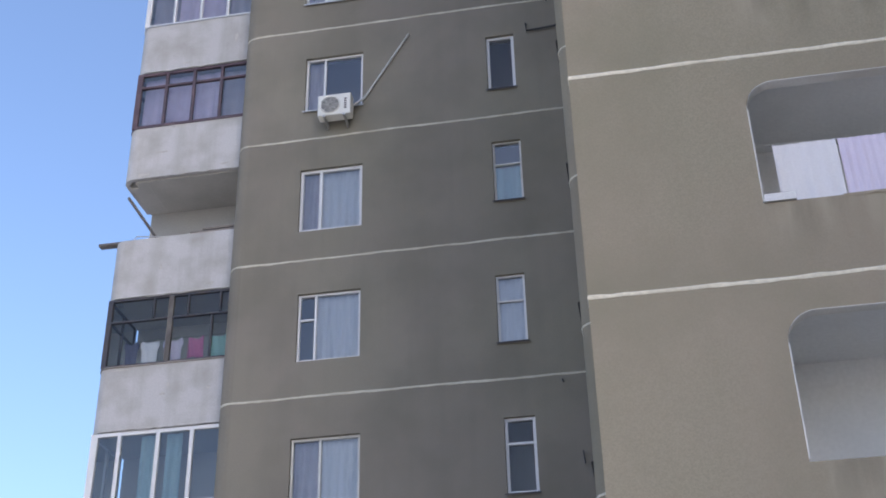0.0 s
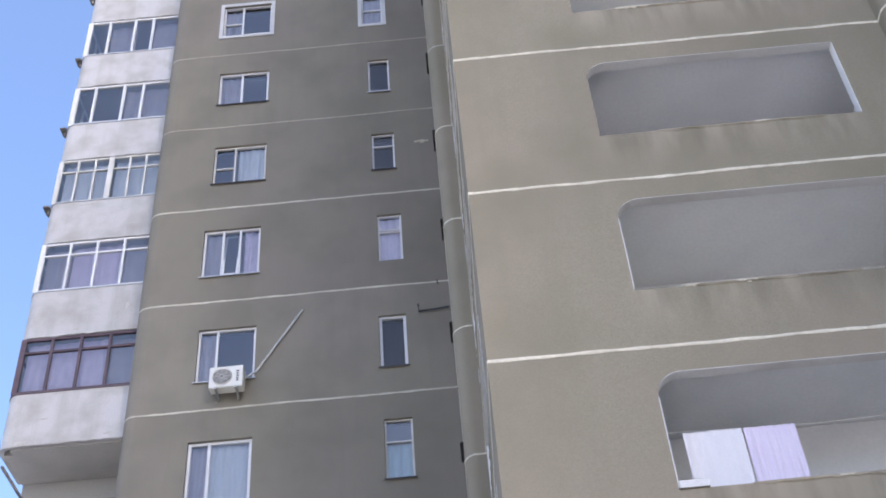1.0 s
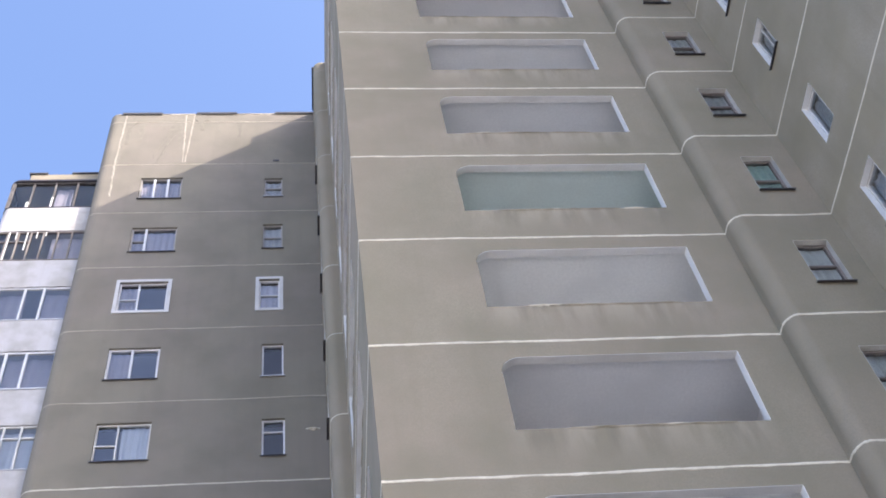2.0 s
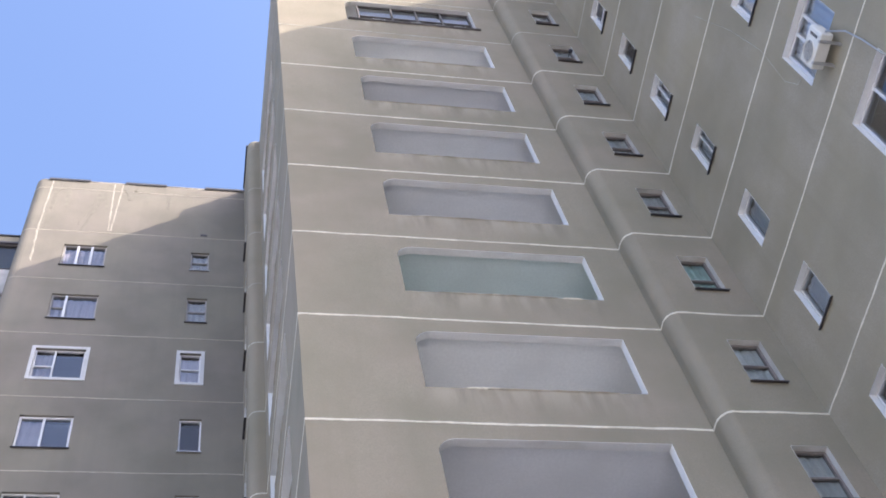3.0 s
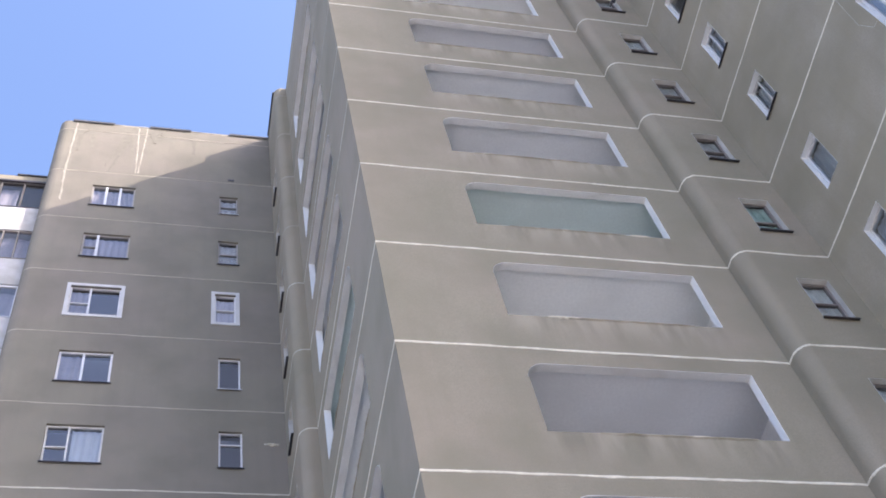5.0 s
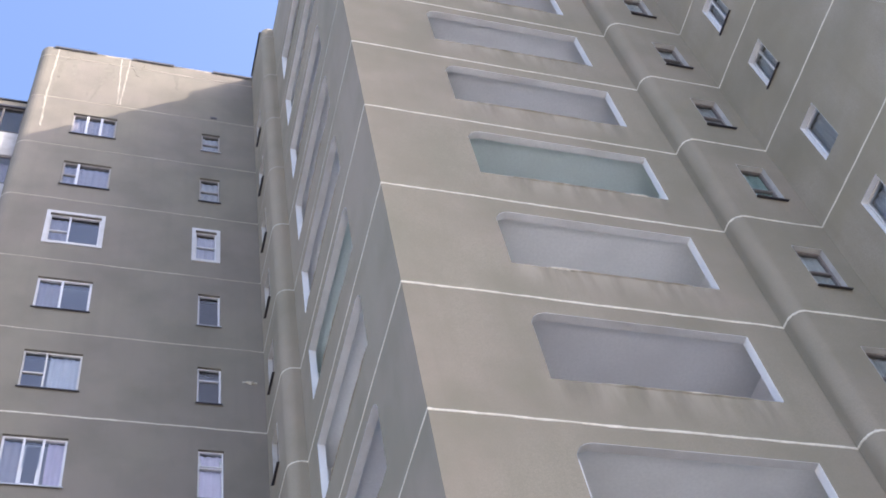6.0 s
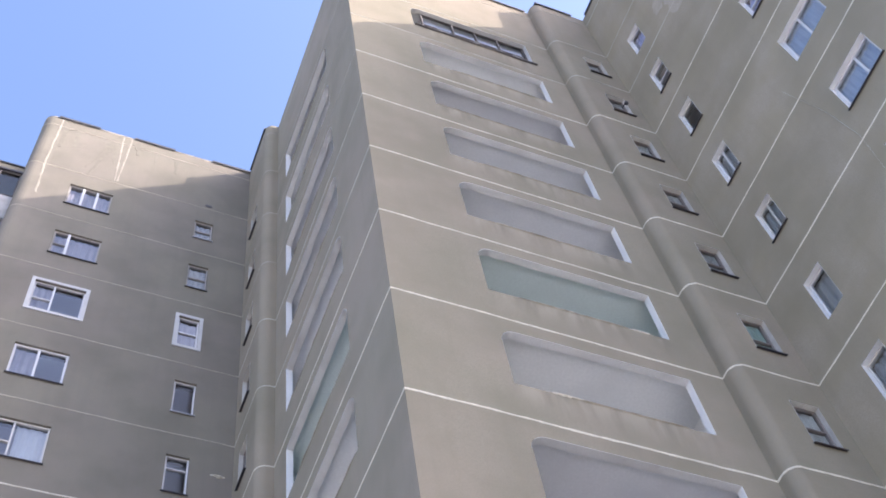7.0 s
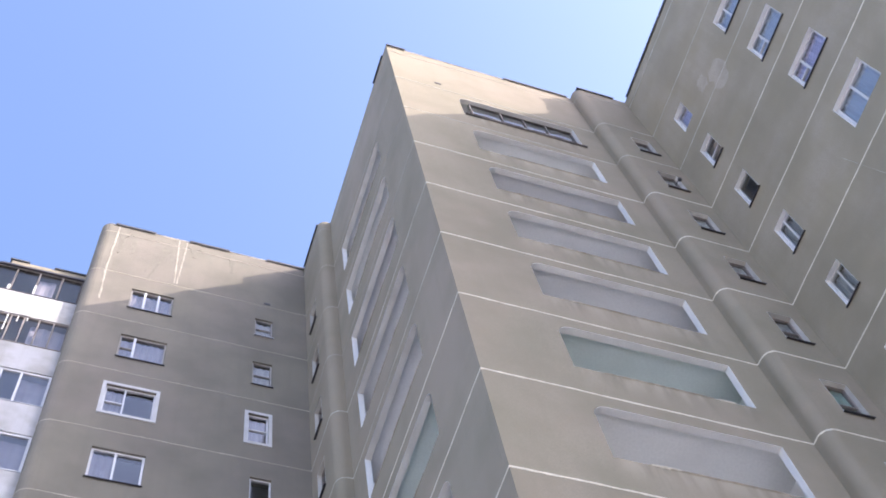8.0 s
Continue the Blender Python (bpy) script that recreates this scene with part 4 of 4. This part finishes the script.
# ---------------------------------------------------------------- outdoor cooling units
def cooler(f, u0, u1, d0, d1, z0, z1, flip):
    a = thing("air_conditioner", f.at((u0 + u1) / 2, d0, z0), "white outdoor air-conditioning unit on wall brackets", "air conditioner")
    body = part("casing", one_box(f, u0, u1, d0, d1, z0, z1, bevel=0.018), M_PLASTIC, a)
    w, h = u1 - u0, z1 - z0
    cu = u0 + w * (0.62 if flip else 0.38)
    cz, r = (z0 + z1) / 2, h * 0.4
    ring, disc = bmesh.new(), bmesh.new()
    inner, outer, mid = [], [], []
    for k in range(28):
        c, s = math.cos(k * math.tau / 28), math.sin(k * math.tau / 28)
        inner.append(ring.verts.new(f.at(cu + c * r * 0.9, d1 + 0.004, cz + s * r * 0.9)))
        mid.append(ring.verts.new(f.at(cu + c * r * 0.96, d1 + 0.022, cz + s * r * 0.96)))
        outer.append(ring.verts.new(f.at(cu + c * r * 1.04, d1 + 0.001, cz + s * r * 1.04)))
    for k in range(28):
        j = (k + 1) % 28
        ring.faces.new((inner[k], inner[j], mid[j], mid[k]))
        ring.faces.new((mid[k], mid[j], outer[j], outer[k]))
    part("fan_ring", ring, M_PLASTIC, body)
    disc.faces.new([disc.verts.new(f.at(cu + math.cos(k * math.tau / 28) * r * 0.92, d1 + 0.003, cz + math.sin(k * math.tau / 28) * r * 0.92)) for k in range(28)])
    part("fan_opening", disc, M_FAN, body, "dark fan opening")
    grille = bmesh.new()
    for q in (0.2, 0.36, 0.52, 0.68, 0.84):
        pts = [f.at(cu + math.cos(k * math.tau / 24) * r * q, d1 + 0.012, cz + math.sin(k * math.tau / 24) * r * q) for k in range(25)]
        tube(grille, pts, 0.004, 4)
    for k in range(8):
        c, s = math.cos(k * math.tau / 8), math.sin(k * math.tau / 8)
        tube(grille, [f.at(cu + c * 0.03, d1 + 0.014, cz + s * 0.03), f.at(cu + c * r * 0.95, d1 + 0.014, cz + s * r * 0.95)], 0.004, 4)
    part("grille", grille, M_PLASTIC, body, "wire fan grille")
    lu = u0 + w * (0.16 if flip else 0.84)
    mark = bmesh.new()
    for k in range(5):
        box(mark, f, lu - 0.025, lu + 0.025, d1 + 0.001, d1 + 0.004, cz - 0.13 + k * 0.055, cz - 0.13 + k * 0.055 + 0.035)
    part("marking", mark, M_DARKMETAL, body, "dark bars of unreadable lettering")
    for u in (u0 + w * 0.2, u1 - w * 0.2):
        bm = one_box(f, u - 0.02, u + 0.02, 0.0, d1 + 0.02, z0 - 0.045, z0 - 0.004)
        box(bm, f, u - 0.02, u + 0.02, 0.001, 0.03, z0 - 0.1, z0 - 0.046)
        tube(bm, [f.at(u, 0.02, z0 - 0.09), f.at(u, d1 - 0.04, z0 - 0.045)], 0.014, 6)
        part("bracket", bm, M_GALV, a, "dull steel wall bracket")
    return a


z7 = floor_z(7)
cooler(FA, 4.25, 4.93, 0.12, 0.36, z7 + 0.26, z7 + 0.77, True)
z6 = floor_z(6)
cooler(FC, 4.46, 5.06, 0.12, 0.34, z6 + 0.38, z6 + 0.84, False)

trunk = thing("pipe_trunking", FA.at(3.6, 0, 17.2), "pale plastic pipe trunking slanting up from the cooling unit", "trunking")
bm = bmesh.new()
tube(bm, [FA.at(4.26, 0.18, z7 + 0.55), FA.at(4.12, 0.05, 16.52), FA.at(4.05, 0.03, 16.58), FA.at(3.13, 0.03, 18.08)], 0.022, 6)
part("trunk", bm, M_OLDWHITE, trunk, smooth=True)
hose = thing("drain_hose", FC.at(4.8, 0, z6), "thin pale hose hanging below the cooling unit", "hose")
bm = bmesh.new()
tube(bm, [FC.at(5.07, 0.22, z6 + 0.5), FC.at(5.2, 0.06, z6 + 0.2), FC.at(5.25, 0.03, z6 - 0.3), FC.at(5.3, 0.03, z6 - 1.2)], 0.014, 6)
part("pipe", bm, M_GALV, hose, smooth=True)

rod = thing("bent_rod", FA.at(0.4, 0, 17.8), "black bent steel rod fixed to the wall", "rod")
bm = bmesh.new()
tube(bm, [FA.at(0.69, 0.03, 17.95), FA.at(0.68, 0.05, 17.75), FA.at(0.3, 0.05, 17.77), FA.at(0.04, 0.05, 17.8)], 0.022, 6)
part("bar", bm, M_BLACK, rod)
for u, z, f in ((1.25, 35.54, FA), (1.37, 35.88, FB)):
    v = thing("wall_vent", f.at(u, 0, z), "small dark vent hole in the wall", "vent")
    part("cover", one_box(f, u - 0.1, u + 0.1, 0.001, 0.02, z - 0.05, z + 0.05, bevel=0.006), M_DARKMETAL, v)

# thin wire stapled across the east wing
wire = thing("cable", FC.at(3.0, 0, 23), "thin pale cable sagging across the wall", "cable")
bm = bmesh.new()
tube(bm, [FC.at(3.3, 0.01, 24.9), FC.at(3.67, 0.01, 23.0), FC.at(3.83, 0.01, 21.53), FC.at(3.73, 0.01, 20.28), FC.at(3.88, 0.01, 19.79), FC.at(4.05, 0.01, 19.75)], 0.004, 5)
part("wire", bm, M_SEAM_DULL, wire)


# ---------------------------------------------------------------- attic sealant, patches and roof edge
def upright_bead(f, pts, width, rng):
    bm, rings = bmesh.new(), []
    dense = []
    for (ua, za), (ub, zb) in zip(pts, pts[1:]):
        n = max(1, int(abs(zb - za) / 0.12))
        dense += [(ua + (ub - ua) * k / n, za + (zb - za) * k / n) for k in range(n)]
    dense.append(pts[-1])
    for u, z in dense:
        w = width * rng.uniform(0.6, 1.35) / 2
        q = rng.uniform(-0.012, 0.012)
        rings.append([bm.verts.new(f.at(u + q + s, o, z)) for s, o in ((-w, -0.01), (-w, 0.004), (0, 0.009), (w, 0.004), (w, -0.01))])
    for a, b in zip(rings, rings[1:]):
        for k in range(5):
            bm.faces.new((a[k], a[(k + 1) % 5], b[(k + 1) % 5], b[k]))
    return bm


def u_of(x):
    return (XW - BUMP) - x


srng = random.Random(3)
M_BEAD = material("smeared_joint_sealant", (0.39, 0.36, 0.295), 0.9, grain=0.2, grain_scale=20, stain=(0.27, 0.245, 0.195), stain_scale=2.2, stain_amount=0.9, bump=0.4)
att = thing("attic_joints", FA.at(5, 0, 37), "pale hand-smeared sealant lines on the attic wall", "sealant")
for pts, w in (([(u_of(0.55), 38.7), (u_of(0.5), 35.3), (u_of(0.55), 33.5)], 0.055), ([(u_of(2.5), 38.7), (u_of(2.56), 35.5)], 0.05),
               ([(u_of(2.77), 38.7), (u_of(2.64), 35.5)], 0.045)):
    part("bead", upright_bead(FA, pts, w, srng), M_BEAD, att)


def patch(f, u, z, w, h, rng, mat, label, d=0.0):
    """A thin irregular skim of plaster."""
    t = thing("plaster_patch", f.at(u, d, z), label, "plaster patch")
    loop = []
    for k in range(18):
        a = k * math.tau / 18
        q = rng.uniform(0.7, 1.1)
        c, s = math.cos(a), math.sin(a)
        m = max(abs(c), abs(s)) ** 0.6
        loop.append((u + c * w / 2 * q / m, z + s * h / 2 * q / m))
    part("skim", slab(f, loop, [], d + 0.005, d - 0.01), mat, t)


M_REPAIR = material("newer_plaster", (0.42, 0.37, 0.295), 0.95, grain=0.12, grain_scale=25, stain=(0.33, 0.29, 0.215), stain_scale=2.2, stain_amount=0.9, bump=0.4)
M_GRIME = material("grimy_render", (0.185, 0.168, 0.134), 0.95, grain=0.15, grain_scale=30, stain=(0.225, 0.205, 0.163), stain_scale=5, stain_amount=0.9, bump=0.4)
patch(FC, 2.9, 32.8, 0.75, 1.5, srng, M_REPAIR, "paler patch of newer plaster on the wall")
patch(FC, 2.35, 33.5, 0.45, 0.8, srng, M_REPAIR, "paler patch of newer plaster on the wall")


def flashing(f, spans, d=0.0, z=ROOF):
    for k, (a, b) in enumerate(spans):
        t = thing("roof_flashing", f.at((a + b) / 2, d, z), "dark bent metal sheet along the roof edge", "flashing", "sheets along the roof edge")
        bm = one_box(f, a, b, d - 0.34, d + 0.05, z + 0.001, z + 0.025)
        box(bm, f, a, b, d + 0.035, d + 0.05, z - 0.08, z)
        part("sheet", bm, M_FLASH, t)


flashing(FA, [(u_of(1.72), u_of(0.41)), (u_of(4.17), u_of(2.84)), (0.0, u_of(5.43))])
flashing(FB, [(0.0, 0.62), (3.97, 6.2)])
flashing(FB, [(6.4, 7.7)], BUMP)
flashing(FD, [(0.35, 1.3)])
flashing(FD, [(6.5, 8.1)], BUMP)
flashing(FC, [(0.2, 3.0), (3.02, 6.3)])
for f, u0, u1, d in ((FA, 0.02, WING_END - 0.3, 0.0), (FB, 0.02, 6.3, 0.0)):
    cope = thing("parapet_cap", f.at((u0 + u1) / 2, d, ROOF), "ragged cement capping along the roof edge", "capping")
    part("cement", crumbs(f, u0, u1, d, ROOF - 0.02, srng, 0.02, 0.12), M_PATCH, cope)

# ---------------------------------------------------------------- laundry and small things
z10 = floor_z(10)
line = thing("clothes_line", FB.at(2.7, -0.3, z10 + 1.85), "thin line stretched across the loggia opening", "clothes line")
bm = bmesh.new()
tube(bm, [FB.at(1.66, -0.32, z10 + 1.82), FB.at(3.6, -0.32, z10 + 1.76), FB.at(5.78, -0.32, z10 + 1.82)], 0.004, 5)
part("cord", bm, M_OLDWHITE, line)
for u0, u1, mat, label in ((2.12, 2.79, M_SHEET, "white bed sheet drying on a line"), (2.81, 3.4, M_SHEET_LILAC, "pale lilac bed sheet drying on a line")):
    s = thing("bed_sheet", FB.at(u0, -0.32, z10 + 1.2), label, "bed sheet", "sheets on the line")
    part("cloth", drape(FB, u0, u1, -0.31, z10 + 0.95, z10 + 1.78, 4 if mat is M_SHEET else 7, 0.009), mat, s)
tray = thing("sill_tray", FB.at(2.0, 0, z10 + L_SILL), "grey metal tray lying on the loggia sill", "tray")
bm = one_box(FB, 1.9, 2.22, -0.18, 0.03, z10 + L_SILL + 0.004, z10 + L_SILL + 0.02)
box(bm, FB, 1.9, 2.22, 0.02, 0.03, z10 + L_SILL + 0.021, z10 + L_SILL + 0.09)
box(bm, FB, 2.21, 2.22, -0.18, 0.019, z10 + L_SILL + 0.021, z10 + L_SILL + 0.09)
part("pan", bm, M_GALV, tray)
for u, w, h, zt in ((4.35, 0.12, 1.9, 38.4), (3.1, 0.1, 1.2, 38.5), (5.6, 0.14, 1.5, 38.3), (6.15, 0.12, 2.2, 37.2)):
    patch(FA, u, zt - h / 2, w, h, srng, M_RUNOFF, "faint dark run-off streak on the attic wall")


def stain_run(f, pts, width, mat, label, lift):
    """A long thin stain that follows a line, ragged at its edges."""
    t = thing("wall_stain", f.at(pts[0][0], 0, pts[0][1]), label, "stain")
    left, right = [], []
    n = 14
    (ua, za), (ub, zb) = pts
    for k in range(n + 1):
        q = k / n
        w = width * (0.35 + 0.65 * math.sin(math.pi * min(1, q * 1.4 + 0.15)) ** 2) * srng.uniform(0.6, 1.2) / 2
        u, z = ua + (ub - ua) * q + srng.uniform(-0.02, 0.02), za + (zb - za) * q
        left.append((u - w, z))
        right.append((u + w, z))
    part("skim", slab(f, left + right[::-1], [], lift, -0.006), mat, t)


stain_run(FA, ((u_of(2.4), 38.6), (u_of(1.75), 35.42)), 0.24, M_GRIME, "dark rain stain slanting down the attic wall", 0.0030)
stain_run(FA, ((u_of(2.2), 38.3), (u_of(1.62), 35.8)), 0.16, M_GRIME, "dark rain stain slanting down the attic wall", 0.0043)
stain_run(FA, ((u_of(4.3), 38.68), (u_of(4.28), 37.1)), 0.3, M_GRIME, "dark damp stain under the roof edge", 0.0056)
stain_run(FA, ((u_of(0.75), 38.65), (u_of(0.7), 36.7)), 0.3, M_GRIME, "dark damp stain under the roof edge", 0.0069)
stain_run(FA, ((u_of(3.0), 38.65), (u_of(3.05), 37.6)), 0.45, M_GRIME, "dark damp stain under the roof edge", 0.0082)
z9 = floor_z(9)


def garment(f, u0, u1, d, z0, z1, sleeves, rng):
    """A pinned piece of clothing: sagging neckline, slack folds, short sleeves where it is a shirt."""
    bm, rows_, n, m = bmesh.new(), [], 10, 8
    w = u1 - u0
    ph = rng.uniform(0, 6)
    for j in range(m + 1):
        v = j / m
        ring = []
        for k in range(n + 1):
            t = k / n
            wide = 0.16 * w * max(0.0, 1 - abs(v - 0.18) / 0.2) if sleeves else 0.02 * w * v
            u = u0 - wide + (w + 2 * wide) * t
            sag = 0.05 * math.sin(math.pi * t) * (1 - v) + 0.05 * v * math.sin(5 * t + ph)
            ring.append(bm.verts.new(f.at(u, d + 0.022 * math.sin(9 * t + ph + 2 * v), z1 - (z1 - z0) * v - sag)))
        rows_.append(ring)
    for a, b in zip(rows_, rows_[1:]):
        for k in range(n):
            bm.faces.new((a[k], a[k + 1], b[k + 1], b[k]))
    back = bmesh.ops.extrude_face_region(bm, geom=list(bm.faces))
    bmesh.ops.translate(bm, verts=[v for v in back["geom"] if isinstance(v, bmesh.types.BMVert)], vec=f.n * -0.012)
    return bm


grng = random.Random(8)
cord = thing("clothes_line", FA.at(8, -0.9, z9 + 1.9), "thin line stretched across the balcony", "clothes line")
bm = bmesh.new()
tube(bm, [FA.at(6.76, -0.85, z9 + 1.86), FA.at(9.1, -0.85, z9 + 1.86)], 0.004, 5)
part("cord", bm, M_BLACK, cord)
for u0, u1, mat, label in ((8.75, 9.0, M_DARKCLOTH, "dark shirt drying on the balcony line"), (8.35, 8.65, M_SHEET, "white shirt drying on the balcony line"),
                           (7.85, 8.2, M_SHEET_LILAC, "lilac shirt drying on the balcony line"), (7.4, 7.72, M_PINK, "pink towel drying on the balcony line"),
                           (6.95, 7.25, M_TEALCLOTH, "mint towel drying on the balcony line")):
    c = thing("garment", FA.at(u0, -0.85, z9 + 1.3), label, "clothing", "clothes on the balcony line")
    part("cloth", garment(FA, u0, u1, -0.84, z9 + grng.uniform(1.28, 1.38), z9 + 1.855, "shirt" in label, grng), mat, c)

z8 = floor_z(8)
pole = thing("wooden_pole", FA.at(9.2, -0.8, z8 + 1.3), "dark wooden pole leaning out of the open balcony", "pole")
bm = bmesh.new()
tube(bm, [FA.at(8.5, -0.9, z8 + 1.22), FA.at(9.22, -0.6, z8 + 2.3)], 0.035, 6)
part("shaft", bm, M_OLDBAR, pole)
plank = thing("plank", FA.at(9.5, -0.6, z8 + 1.25), "short weathered board jutting from the parapet top", "plank")
bm = one_box(FA, 9.0, 9.75, -0.75, -0.6, z8 + 1.202, z8 + 1.26, bevel=0.006)
part("board", bm, M_OLDBAR, plank)
plank = thing("plank", FA.at(7.2, -0.55, z8 + 1.25), "weathered boards lying on the balcony parapet", "plank")
bm = one_box(FA, 6.76, 7.75, -0.62, -0.5, z8 + 1.203, z8 + 1.24, bevel=0.005)
box(bm, FA, 6.78, 7.5, -0.61, -0.51, z8 + 1.27, z8 + 1.3)
box(bm, FA, 6.76, 6.79, -0.6, -0.52, z8 + 1.2405, z8 + 1.36)
part("board", bm, M_GREYWOOD, plank)
rail = thing("rail", FA.at(9.2, -1, z8 + 1.3), "thin bent rail on the parapet of the open balcony", "rail")
bm = bmesh.new()
tube(bm, [FA.at(8.3, -0.54, z8 + 1.22), FA.at(8.9, -0.54, z8 + 1.3), FA.at(9.28, -0.9, z8 + 1.3), FA.at(9.28, -1.8, z8 + 1.3)], 0.012, 6)
part("bar", bm, M_GALV, rail)

# small fittings near the inner corners
foam = thing("foam_patch", FA.at(0.35, 0, 23.0), "lumpy grey sealing foam smeared beside the corner", "sealant")
part("lump", crumbs(FA, 0.18, 0.52, 0.0, 23.02, srng, 0.06, 0.12, 0.035), M_SEAM_DULL, foam)
for u, z, h, label in ((0.25, 18.5, 0.12, "small dark hook fixed under a wall joint"), (0.22, 8.6, 0.22, "dark metal bracket beside the corner"), (0.48, 10.0, 0.05, "small dark bolt in the wall")):
    k = thing("wall_hook", FA.at(u, 0, z), label, "hook", "small fittings on the west wing")
    bm = bmesh.new()
    tube(bm, [FA.at(u, -0.02, z + h / 2), FA.at(u, 0.06, z + h / 2), FA.at(u - 0.02, 0.07, z - h / 2)], 0.014, 6)
    part("bar", bm, M_BLACK, k)
lamp = thing("wall_fitting", FB.at(7.5, BUMP, 30.9), "small dark fitting on a short arm beside a window", "fitting")
bm = bmesh.new()
tube(bm, [FB.at(7.5, BUMP - 0.02, 31.0), FB.at(7.5, BUMP + 0.16, 30.96)], 0.014, 6)
part("arm", bm, M_BLACK, lamp)
part("head", one_box(FB, 7.45, 7.55, BUMP + 0.13, BUMP + 0.23, 30.85, 30.95, bevel=0.02), M_DARKMETAL, lamp)
